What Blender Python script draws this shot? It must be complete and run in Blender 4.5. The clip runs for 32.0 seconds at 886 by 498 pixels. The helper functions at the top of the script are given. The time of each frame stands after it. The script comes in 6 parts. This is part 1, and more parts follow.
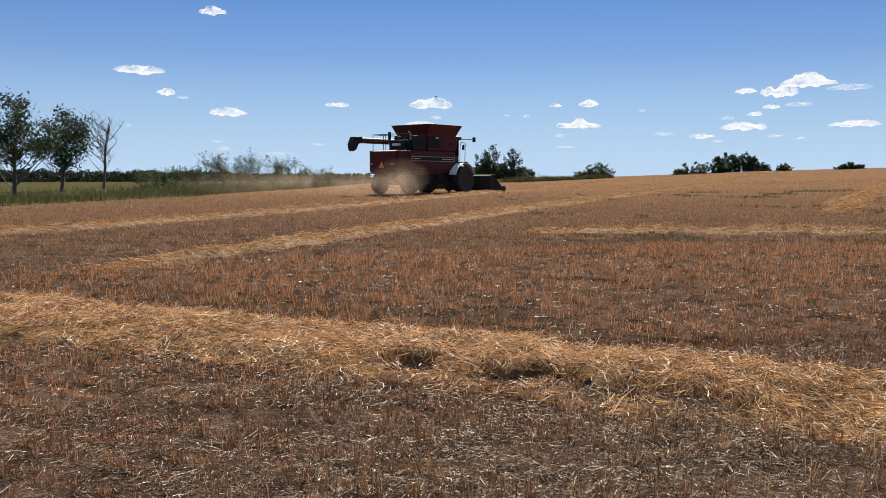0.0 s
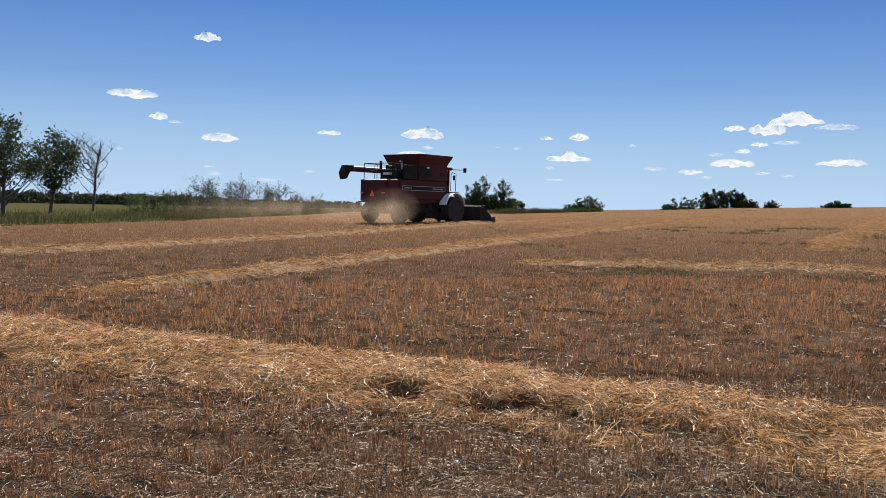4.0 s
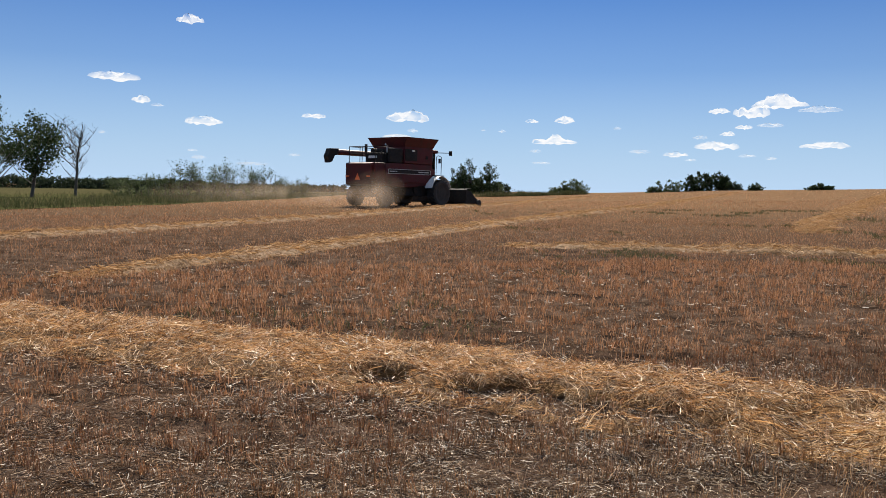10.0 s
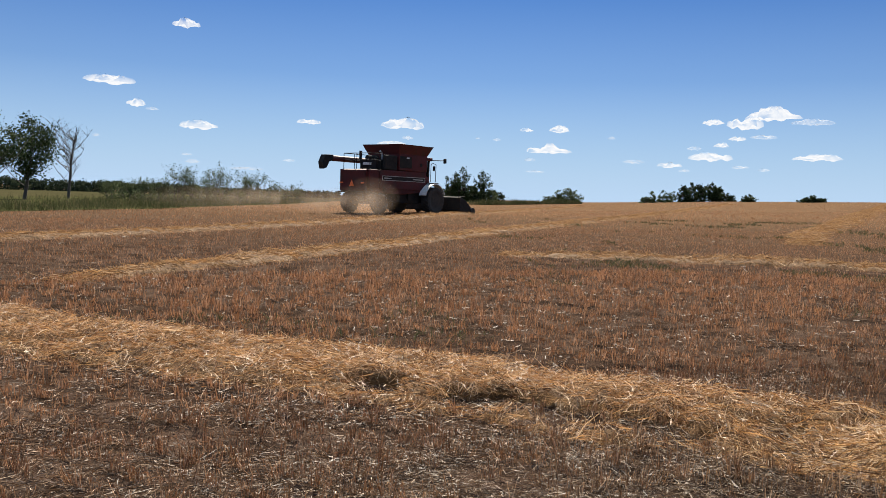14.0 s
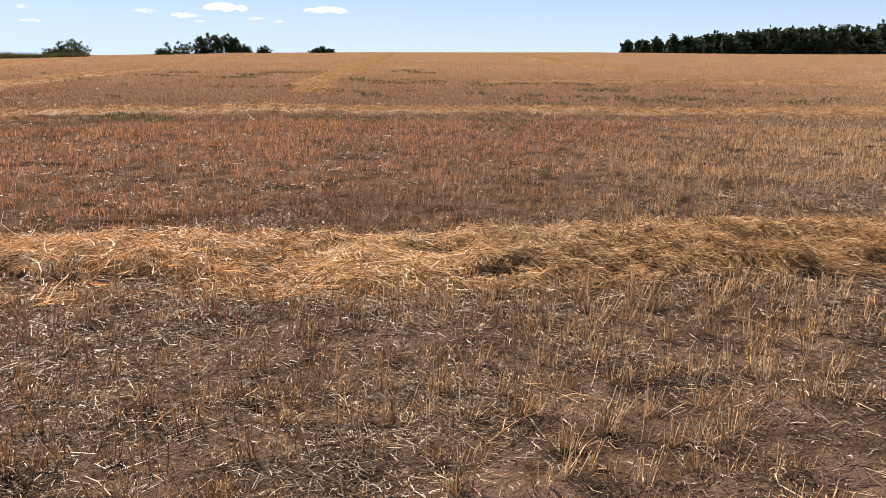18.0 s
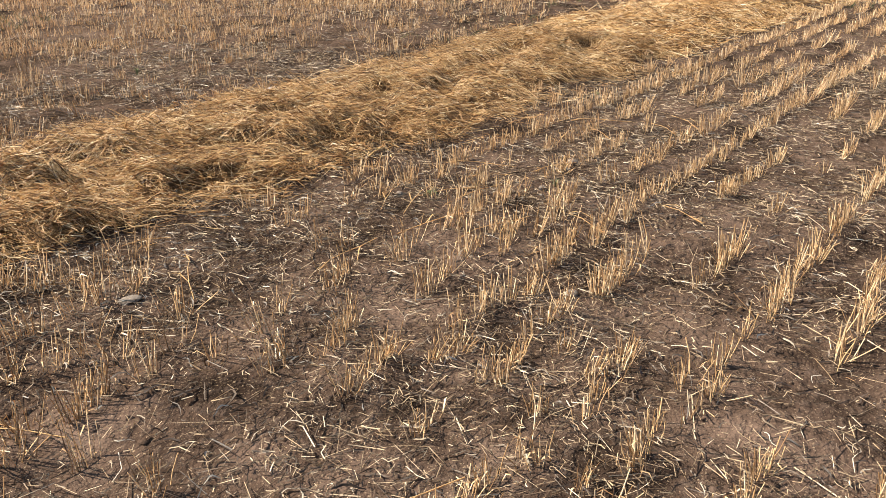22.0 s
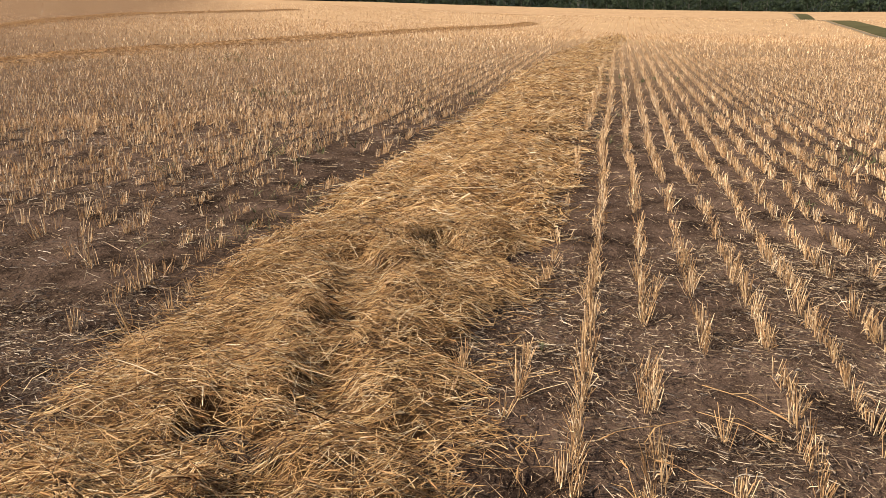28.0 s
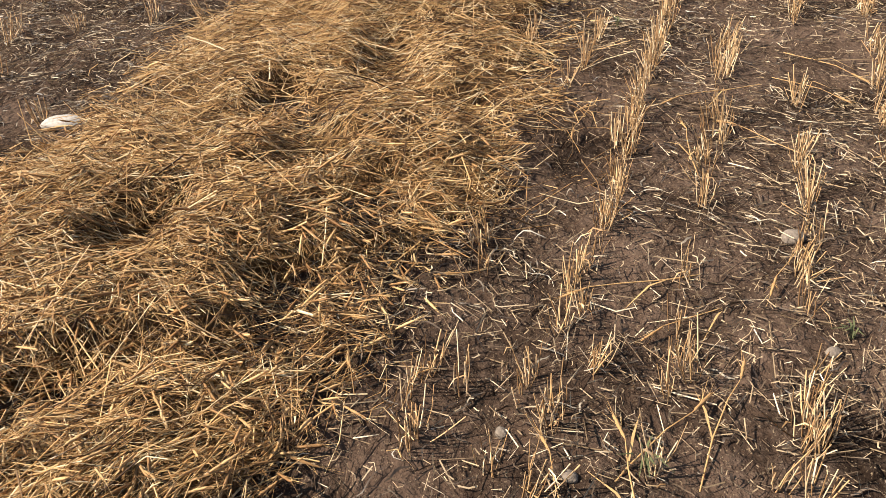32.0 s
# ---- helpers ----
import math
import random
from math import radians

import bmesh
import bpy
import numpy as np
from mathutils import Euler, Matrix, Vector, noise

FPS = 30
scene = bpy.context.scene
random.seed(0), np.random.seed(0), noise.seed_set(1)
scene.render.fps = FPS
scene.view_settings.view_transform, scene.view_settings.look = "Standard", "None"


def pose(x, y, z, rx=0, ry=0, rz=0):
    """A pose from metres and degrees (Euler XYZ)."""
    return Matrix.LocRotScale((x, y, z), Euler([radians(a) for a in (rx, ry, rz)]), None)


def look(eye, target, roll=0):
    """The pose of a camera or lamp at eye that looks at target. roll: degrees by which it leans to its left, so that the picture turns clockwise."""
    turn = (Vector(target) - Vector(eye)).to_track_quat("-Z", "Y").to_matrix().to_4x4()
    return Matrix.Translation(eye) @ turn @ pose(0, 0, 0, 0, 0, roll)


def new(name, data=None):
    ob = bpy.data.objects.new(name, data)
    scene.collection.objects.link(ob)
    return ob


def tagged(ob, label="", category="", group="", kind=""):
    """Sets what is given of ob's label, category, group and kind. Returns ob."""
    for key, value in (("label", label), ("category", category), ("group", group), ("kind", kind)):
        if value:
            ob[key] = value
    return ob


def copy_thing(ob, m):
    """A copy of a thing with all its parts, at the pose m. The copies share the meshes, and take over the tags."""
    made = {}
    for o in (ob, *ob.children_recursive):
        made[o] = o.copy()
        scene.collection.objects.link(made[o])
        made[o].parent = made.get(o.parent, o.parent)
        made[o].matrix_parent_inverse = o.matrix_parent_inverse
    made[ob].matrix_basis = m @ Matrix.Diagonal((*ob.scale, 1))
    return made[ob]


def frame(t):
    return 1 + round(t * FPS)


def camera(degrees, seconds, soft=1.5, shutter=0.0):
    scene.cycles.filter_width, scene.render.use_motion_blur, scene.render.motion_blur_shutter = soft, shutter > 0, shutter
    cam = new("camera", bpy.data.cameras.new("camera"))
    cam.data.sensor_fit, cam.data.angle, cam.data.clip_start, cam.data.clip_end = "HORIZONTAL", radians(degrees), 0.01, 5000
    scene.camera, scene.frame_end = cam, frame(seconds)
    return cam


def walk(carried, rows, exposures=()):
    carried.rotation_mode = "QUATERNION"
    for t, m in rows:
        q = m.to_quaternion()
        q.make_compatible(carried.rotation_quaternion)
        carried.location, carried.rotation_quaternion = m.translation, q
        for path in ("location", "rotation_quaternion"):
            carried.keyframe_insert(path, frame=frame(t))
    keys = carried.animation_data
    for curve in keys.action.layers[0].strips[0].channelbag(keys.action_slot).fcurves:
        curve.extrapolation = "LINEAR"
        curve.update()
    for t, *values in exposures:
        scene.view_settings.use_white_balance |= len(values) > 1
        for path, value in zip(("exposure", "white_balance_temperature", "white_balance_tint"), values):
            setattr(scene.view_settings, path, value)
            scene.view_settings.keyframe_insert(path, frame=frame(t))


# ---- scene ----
cam = camera(56.3, 32.0, soft=0.7)
METRES, EYE, TILT, LEAN, TURN = 7.8, 1.62, -5.0, 0.0, 0.0
ROWS = [
    (0.0, 0.0, 0.0, 0.0, 0.0, 0.0, -0.0),
    (0.5, -0.0005, -0.0012, -0.0001, -0.49, 0.37, -0.17),
    (1.0, -0.0003, -0.0003, 0.0003, -0.81, 0.48, -0.36),
    (1.5, -0.0011, -0.0001, 0.0007, -0.84, 0.56, -0.66),
    (2.0, -0.0021, 0.0009, 0.0007, -0.58, 0.94, -1.24),
    (2.5, -0.001, -0.0001, 0.0008, -0.61, 1.57, -1.49),
    (4.5, -0.0008, -0.0053, -0.001, -1.08, 2.08, -0.84),
    (5.0, 0.0004, -0.0049, -0.0004, -1.95, 1.53, 0.1),
    (5.5, 0.0002, -0.003, -0.001, -2.15, 1.17, 0.07),
    (6.0, 0.0002, -0.0018, -0.001, -2.01, 0.92, 0.09),
    (6.5, 0.0003, -0.0018, -0.0002, -1.95, 1.13, 0.35),
    (7.0, 0.0009, -0.0017, 0.0004, -2.17, 1.5, 0.33),
    (7.5, 0.0, -0.0014, 0.0011, -2.09, 1.78, -0.14),
    (8.0, -0.0015, 0.0009, 0.0008, -1.6, 1.85, -0.65),
    (8.5, -0.0016, 0.0021, 0.0001, -1.13, 1.62, -0.76),
    (9.0, -0.0011, 0.0017, 0.0008, -1.03, 1.52, -0.5),
    (9.5, -0.0001, 0.0022, 0.0005, -1.37, 1.33, -0.49),
    (10.0, -0.0007, 0.0028, -0.0004, -1.76, 0.94, -0.95),
    (10.5, 0.0001, 0.002, 0.0001, -2.01, 0.98, -0.71),
    (11.0, 0.0008, 0.0014, 0.0001, -2.21, 1.0, -0.28),
    (11.5, 0.0003, 0.0018, 0.0, -2.15, 1.0, -0.34),
    (12.0, -0.0004, 0.0024, 0.0003, -1.92, 1.07, -0.43),
    (12.5, -0.0003, 0.003, 0.0001, -1.96, 1.2, -0.49),
    (13.0, -0.0005, 0.0018, 0.0003, -2.02, 1.34, -1.16),
    (13.5, -0.0009, 0.0017, 0.0007, -1.92, 1.47, -1.75),
    (15.5, 0.0039, -0.0014, -0.0006, -4.06, 0.89, -0.27),
    (16.0, 0.0066, -0.001, -0.0021, -4.8, 0.09, -0.16),
    (16.5, 0.0081, 0.0014, -0.0027, -6.01, -0.87, -0.53),
    (17.0, 0.0081, 0.0015, -0.0037, -7.4, -2.08, -0.41),
    (17.5, 0.0189, 0.0024, -0.0094, -16.18, -5.2, 0.59),
    (18.0, 0.0509, 0.0034, -0.0099, -34.04, -8.52, 1.6),
    (18.5, 0.0809, 0.0033, -0.0078, -48.07, -10.5, 2.23),
    (19.0, 0.1054, 0.0149, -0.0158, -57.33, -15.06, 4.01),
    (19.5, 0.1317, 0.0453, -0.0083, -66.79, -17.4, 4.23),
    (20.0, 0.1673, 0.0597, -0.0104, -74.35, -19.18, 4.65),
    (20.5, 0.2194, 0.0751, -0.0056, -74.77, -20.32, 5.13),
    (21.0, 0.261, 0.0931, -0.0093, -75.28, -22.08, 3.94),
    (21.5, 0.3114, 0.1253, 0.0034, -76.13, -22.0, 3.9),
    (22.0, 0.3629, 0.1407, -0.0016, -78.42, -21.44, 4.43),
    (22.5, 0.4222, 0.1584, 0.0106, -80.02, -20.64, 3.66),
    (23.0, 0.4738, 0.2054, 0.0109, -78.62, -21.35, 2.88),
    (23.5, 0.5224, 0.2266, 0.0127, -79.7, -22.95, 4.05),
    (24.0, 0.5747, 0.2438, 0.0165, -76.67, -23.86, 4.71),
    (24.5, 0.6134, 0.2763, 0.0136, -74.63, -25.92, 1.87),
    (27.0, 0.7629, 0.3423, 0.0318, -99.38, -24.89, 3.19),
    (27.5, 0.7623, 0.3442, 0.0361, -102.42, -20.19, 4.01),
    (28.0, 0.7606, 0.3429, 0.0421, -103.73, -16.14, 4.48),
    (28.5, 0.7596, 0.3414, 0.0446, -106.0, -13.01, 4.84),
    (29.0, 0.7595, 0.3433, 0.0416, -106.45, -13.93, 4.71),
    (29.5, 0.7618, 0.354, 0.0308, -102.61, -19.87, 4.74),
    (30.0, 0.7657, 0.3519, 0.0256, -99.71, -25.87, 4.68),
    (30.5, 0.765, 0.3494, 0.0176, -99.47, -31.42, 4.99),
    (31.0, 0.7591, 0.3361, 0.0148, -104.13, -35.84, 6.06),
    (31.5, 0.7457, 0.3221, 0.0139, -103.1, -34.97, 7.67),
    (32.0, 0.7422, 0.3219, 0.0125, -97.27, -34.2, 8.59),
]
PATH = [(t, pose(0, 0, EYE, TILT, LEAN, TURN) @ pose(METRES * x, METRES * y, METRES * z, 90 + pitch, roll, yaw)) for t, x, y, z, yaw, pitch, roll in ROWS]
PATH.append((26.5, look((5.961, 2.567, 1.519), (7.701, 2.602, 0.533), 2.7)))
PATH.sort(key=lambda row: row[0])
# stops, and a white balance that drifts warmer for a moment as the view leaves the sky
EXPOSURES = [(0.0, 1.37, 6550, 11), (4.5, 1.36, 6450, 10), (13.5, 1.36, 6450, 10), (16.8, 1.40, 6500, 10), (18.0, 1.8, 7000, 18), (19.0, 2.03, 6900, 15), (20.3, 2.1, 6450, 9), (22.0, 2.07, 6350, 8), (24.5, 1.95, 6350, 7), (27.0, 1.64, 6600, 12), (28.0, 1.5, 6700, 13), (29.0, 1.5, 6700, 13), (30.0, 1.68, 6500, 10), (31.0, 1.9, 6500, 10), (32.0, 1.82, 6450, 9)]
walk(cam, PATH, EXPOSURES)

# ---- sky and sun ----
SUN_AZ, SUN_EL = 3.0, 43.0  # degrees clockwise from +y, and above the horizon
world = bpy.data.worlds.new("sky")
scene.world = world
world.use_nodes = True
wn = world.node_tree.nodes
sky = wn.new("ShaderNodeTexSky")
sky.sky_type, sky.sun_disc = "NISHITA", False
sky.sun_elevation, sky.sun_rotation = radians(SUN_EL), radians(SUN_AZ)
sky.air_density, sky.dust_density, sky.ozone_density = 1.0, 0.1, 3.0
tint = wn.new("ShaderNodeMix")
tint.data_type, tint.blend_type = "RGBA", "MULTIPLY"
tint.inputs[0].default_value, tint.inputs[7].default_value = 1.0, (0.42, 0.75, 1.25, 1)
world.node_tree.links.new(sky.outputs[0], tint.inputs[6])
# pale haze low in the sky
wc, ws, wr, haze = wn.new("ShaderNodeTexCoord"), wn.new("ShaderNodeSeparateXYZ"), wn.new("ShaderNodeValToRGB"), wn.new("ShaderNodeMix")
haze.data_type = "RGBA"
for el_, (p_, c_) in zip((*wr.color_ramp.elements, wr.color_ramp.elements.new(0.5), wr.color_ramp.elements.new(0.6)), ((0.0, 1.0), (0.06, 0.7), (0.14, 0.25), (0.25, 0.0))):
    el_.position, el_.color = p_, (c_, c_, c_, 1)
haze.inputs[7].default_value = (9.0, 12.1, 15.9, 1)
world.node_tree.links.new(wc.outputs["Generated"], ws.inputs[0])
world.node_tree.links.new(ws.outputs[2], wr.inputs[0])
world.node_tree.links.new(wr.outputs[0], haze.inputs[0])
world.node_tree.links.new(tint.outputs[2], haze.inputs[6])
world.node_tree.links.new(haze.outputs[2], wn["Background"].inputs[0])
wn["Background"].inputs[1].default_value = 0.0222
sun = new("sun", bpy.data.lights.new("sun", "SUN"))
sun.data.energy, sun.data.angle, sun.data.color = 5.0, radians(0.5), (1.0, 0.905, 0.755)
a, e = radians(SUN_AZ), radians(SUN_EL)
sun.matrix_world = look((0, 0, 0), (-math.sin(a) * math.cos(e), -math.cos(a) * math.cos(e), -math.sin(e)))


# ---- materials ----
def shader(name):
    m = bpy.data.materials.new(name)
    m.use_nodes = True
    n, l = m.node_tree.nodes, m.node_tree.links
    return m, n, l, n["Principled BSDF"]


def ramp(n, l, fac, stops):
    r = n.new("ShaderNodeValToRGB")
    while len(r.color_ramp.elements) < len(stops):
        r.color_ramp.elements.new(0.5)
    for el, (p, c) in zip(r.color_ramp.elements, stops):
        el.position, el.color = p, (*c, 1)
    l.new(fac, r.inputs[0])
    return r.outputs[0]


def noise_tex(n, l, scale, detail=4, coord="Object", stretch=(1, 1, 1), rough=0.6):
    c, mp, t = n.new("ShaderNodeTexCoord"), n.new("ShaderNodeMapping"), n.new("ShaderNodeTexNoise")
    mp.inputs["Scale"].default_value = stretch
    t.inputs["Scale"].default_value, t.inputs["Detail"].default_value, t.inputs["Roughness"].default_value = scale, detail, rough
    l.new(c.outputs[coord], mp.inputs[0])
    l.new(mp.outputs[0], t.inputs[0])
    return t.outputs[0]


def mixed(n, l, fac, a, b, kind="MIX"):
    m = n.new("ShaderNodeMix")
    m.data_type, m.blend_type = "RGBA", kind
    for sock, v in ((m.inputs[0], fac), (m.inputs[6], a), (m.inputs[7], b)):
        if isinstance(v, (int, float)):
            sock.default_value = v
        elif isinstance(v, tuple):
            sock.default_value = (*v, 1)
        else:
            l.new(v, sock)
    return m.outputs[2]


def bump(n, l, p, height, strength, distance):
    b = n.new("ShaderNodeBump")
    b.inputs["Strength"].default_value, b.inputs["Distance"].default_value = strength, distance
    l.new(height, b.inputs["Height"])
    l.new(b.outputs[0], p.inputs["Normal"])


def surface(name, a, b, scale, rough=0.7, metal=0.0, fine=8.0, relief=0.3, depth=0.01, dirt=None, stretch=(1, 1, 1), gloss=0.5):
    """A worn surface: two colours mixed by a coarse noise, a finer one for grain and relief, and dirt if given."""
    m, n, l, p = shader(name)
    big = noise_tex(n, l, scale, 5, stretch=stretch)
    small = noise_tex(n, l, scale * fine, 4, stretch=stretch)
    col = ramp(n, l, big, ((0.35, a), (0.65, b)))
    col = mixed(n, l, 0.35, col, ramp(n, l, small, ((0.3, tuple(v * 0.55 for v in a)), (0.7, tuple(min(1, v * 1.35) for v in b)))))
    if dirt:
        spots = noise_tex(n, l, scale * 2.3, 6)
        mask = ramp(n, l, spots, ((0.48, (0, 0, 0)), (0.68, (0.8, 0.8, 0.8))))
        col = mixed(n, l, mask, col, dirt)
    l.new(col, p.inputs["Base Color"])
    p.inputs["Metallic"].default_value = metal
    p.inputs["Roughness"].default_value, p.inputs["Specular IOR Level"].default_value = rough, gloss
    bump(n, l, p, small, relief, depth)
    return m


def strand(name, stops, through_share=0.35, rough=0.55, patch=None, backlit_tint=None, gloss=0.25):
    """Thin plant matter: each island takes its own colour, part of the light goes through."""
    m, n, l, p = shader(name)
    g = n.new("ShaderNodeNewGeometry")
    col = ramp(n, l, g.outputs["Random Per Island"], stops)
    if patch:
        big = noise_tex(n, l, patch[0], 3)
        col = mixed(n, l, ramp(n, l, big, ((0.5, (0, 0, 0)), (0.66, (0.75, 0.75, 0.75)))), col, patch[1])
    if backlit_tint:
        # redder, darker tint northwards: the backlit look put into the straw colour
        pos, along, mr = n.new("ShaderNodeNewGeometry"), n.new("ShaderNodeVectorMath"), n.new("ShaderNodeMapRange")
        along.operation, along.inputs[1].default_value = "DOT_PRODUCT", (-0.5, 1.0, 0.0)
        l.new(pos.outputs["Position"], along.inputs[0])
        l.new(along.outputs["Value"], mr.inputs[0])
        mr.inputs[1].default_value, mr.inputs[2].default_value = backlit_tint[:2]
        col = mixed(n, l, mr.outputs[0], mixed(n, l, 1.0, col, backlit_tint[2], "MULTIPLY"), col)
    grain = noise_tex(n, l, 60, 2)
    col = mixed(n, l, 0.4, col, ramp(n, l, grain, ((0.3, (0.6, 0.6, 0.6)), (0.7, (1, 1, 1)))), "MULTIPLY")
    l.new(col, p.inputs["Base Color"])
    p.inputs["Roughness"].default_value, p.inputs["Specular IOR Level"].default_value = rough, gloss
    t, mix = n.new("ShaderNodeBsdfTranslucent"), n.new("ShaderNodeMixShader")
    l.new(mixed(n, l, 0.8, col, col, "MULTIPLY"), t.inputs[0])
    t_gain = n.new("ShaderNodeGamma")
    t_gain.inputs[1].default_value = 0.8
    l.new(t.inputs[0].links[0].from_socket, t_gain.inputs[0])
    l.new(t_gain.outputs[0], t.inputs[0])
    mix.inputs[0].default_value = through_share
    l.new(p.outputs[0], mix.inputs[1])
    l.new(t.outputs[0], mix.inputs[2])
    l.new(mix.outputs[0], n["Material Output"].inputs[0])
    return m


def soil_material():
    m, n, l, p = shader("field_soil")
    big, mid, fine, grit = noise_tex(n, l, 0.25, 4), noise_tex(n, l, 2.5, 5), noise_tex(n, l, 22, 6), noise_tex(n, l, 130, 3)
    col = ramp(n, l, mid, ((0.34, (0.0135, 0.0087, 0.0064)), (0.5, (0.0435, 0.0277, 0.0200)), (0.7, (0.084, 0.0548, 0.0405))))
    col = mixed(n, l, ramp(n, l, fine, ((0.5, (0, 0, 0)), (0.72, (0.5, 0.5, 0.5)))), col, (0.084, 0.059, 0.046))
    col = mixed(n, l, ramp(n, l, grit, ((0.6, (0, 0, 0)), (0.68, (0.7, 0.7, 0.7)))), col, (0.22, 0.16, 0.105))
    # a darker band of soil under and beside the windrow
    gm, band, far_, darken = n.new("ShaderNodeNewGeometry"), n.new("ShaderNodeVectorMath"), n.new("ShaderNodeMath"), n.new("ShaderNodeMapRange")
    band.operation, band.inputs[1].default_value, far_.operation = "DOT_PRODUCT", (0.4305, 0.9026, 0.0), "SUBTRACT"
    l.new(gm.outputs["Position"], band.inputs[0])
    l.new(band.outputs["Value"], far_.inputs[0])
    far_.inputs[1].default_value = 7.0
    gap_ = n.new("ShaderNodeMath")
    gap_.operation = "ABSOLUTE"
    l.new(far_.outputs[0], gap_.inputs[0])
    l.new(gap_.outputs[0], darken.inputs[0])
    darken.inputs[1].default_value, darken.inputs[2].default_value, darken.inputs[3].default_value, darken.inputs[4].default_value = 1.6, 2.6, 0.45, 0.0
    col = mixed(n, l, darken.outputs[0], col, mixed(n, l, 1.0, col, (0.62, 0.60, 0.58), "MULTIPLY"))
    # past the singly built stubble the sheet carries the straw colour of the cut field
    g, ln, mr = n.new("ShaderNodeNewGeometry"), n.new("ShaderNodeVectorMath"), n.new("ShaderNodeMapRange")
    ln.operation = "LENGTH"
    l.new(g.outputs["Position"], ln.inputs[0])
    l.new(ln.outputs["Value"], mr.inputs[0])
    mr.inputs[1].default_value, mr.inputs[2].default_value = 20, 60
    straw = ramp(n, l, big, ((0.35, (0.102, 0.059, 0.035)), (0.65, (0.137, 0.085, 0.05))))
    straw = mixed(n, l, 0.5, straw, ramp(n, l, noise_tex(n, l, 1.2, 6), ((0.3, (0.081, 0.047, 0.028)), (0.7, (0.172, 0.113, 0.064)))))
    # straw brightened southwards, so its front-lit look sits in the colour
    sep, front_lit = n.new("ShaderNodeSeparateXYZ"), n.new("ShaderNodeMapRange")
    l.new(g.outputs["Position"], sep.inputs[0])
    l.new(sep.outputs[1], front_lit.inputs[0])
    front_lit.inputs[1].default_value, front_lit.inputs[2].default_value = 14, -2
    straw = mixed(n, l, front_lit.outputs[0], straw, mixed(n, l, 1.0, straw, (2.0, 2.1, 2.02), "MULTIPLY"))
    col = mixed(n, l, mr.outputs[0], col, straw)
    l.new(col, p.inputs["Base Color"])
    p.inputs["Roughness"].default_value, p.inputs["Specular IOR Level"].default_value = 0.95, 0.0
    bump(n, l, p, mixed(n, l, 0.5, fine, mid), 1.0, 0.07)
    return m


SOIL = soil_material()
STUBBLE = strand("stubble_straw", ((0.0, (0.1801, 0.09442, 0.04472)), (0.35, (0.4077, 0.2409, 0.1123)), (0.7, (0.6446, 0.4335, 0.2288)), (1.0, (0.8438, 0.6648, 0.4472))), 0.27, 0.45, backlit_tint=(6, 1.5, (0.84, 0.70, 0.68)), gloss=0.36)
SWATH = strand("cut_straw", ((0.0, (0.04505, 0.0189, 0.007909)), (0.2, (0.1801, 0.09449, 0.03658)), (0.42, (0.4528, 0.2615, 0.1038)), (0.8, (0.7223, 0.4912, 0.236)), (1.0, (0.847, 0.7178, 0.4945))), 0.46, 0.45, backlit_tint=(5, 2.5, (0.93, 0.85, 0.83)), gloss=0.3)
EAR = strand("wheat_ear", ((0.0, (0.19, 0.095, 0.038)), (0.5, (0.36, 0.20, 0.085)), (1.0, (0.56, 0.37, 0.18))), 0.3, 0.6, gloss=0.15)
LITTER = strand("weathered_litter", ((0.0, (0.0192, 0.01138, 0.00744)), (0.3, (0.0816, 0.05217, 0.03162)), (0.6, (0.24, 0.1661, 0.09765)), (0.88, (0.384, 0.2846, 0.1814)), (1.0, (0.5184, 0.4222, 0.3069))), 0.18, 0.48, backlit_tint=(6, 3, (0.86, 0.68, 0.55)), gloss=0.28)
HUSK = strand("dry_leaf", ((0.0, (0.0176, 0.0112, 0.008)), (0.45, (0.052, 0.0336, 0.0224)), (0.7, (0.128, 0.088, 0.06)), (0.9, (0.288, 0.24, 0.184)), (1.0, (0.44, 0.392, 0.328))), 0.2, 0.5, gloss=0.3)
OLD_STRAW = strand("dull_old_straw", ((0.0, (0.1397, 0.07266, 0.03229)), (0.4, (0.3446, 0.2004, 0.09149)), (0.8, (0.5123, 0.326, 0.157)), (1.0, (0.6241, 0.4284, 0.2422))), 0.38, 0.65, gloss=0.08)
OLD_BED = surface("old_straw_bed", (0.1268, 0.07215, 0.0351), (0.2145, 0.1268, 0.06435), 10, 0.8, fine=6, relief=1.0, depth=0.04, gloss=0.1)
# straw bed coloured dark to give the gaps between straws their shade
SHADED_BED = surface("shaded_straw_bed", (0.06781, 0.03581, 0.01552), (0.1743, 0.09348, 0.03493), 14, 0.8, fine=6, relief=1.0, depth=0.04, stretch=(0.4, 1.6, 1), gloss=0.1)
LEAF = strand("tree_leaf", ((0.0, (0.02, 0.034, 0.013)), (0.5, (0.038, 0.06, 0.022)), (1.0, (0.075, 0.095, 0.04))), 0.25, 0.75, gloss=0.06)
LEAF_PALE = strand("willow_leaf", ((0.0, (0.05, 0.07, 0.028)), (0.5, (0.09, 0.12, 0.05)), (1.0, (0.15, 0.17, 0.08))), 0.35, 0.75, gloss=0.06)
WOODS = strand("woodland_leaf", ((0.0, (0.0238, 0.035, 0.021)), (0.5, (0.0364, 0.0518, 0.0294)), (1.0, (0.0588, 0.0756, 0.042))), 0.35, 0.85, gloss=0.03)
GRASS = strand("verge_grass", ((0.0, (0.03375, 0.045, 0.015)), (0.5, (0.06375, 0.075, 0.03)), (0.8, (0.12, 0.1125, 0.05625)), (1.0, (0.21, 0.1725, 0.0975))), 0.35, 0.75, gloss=0.06)
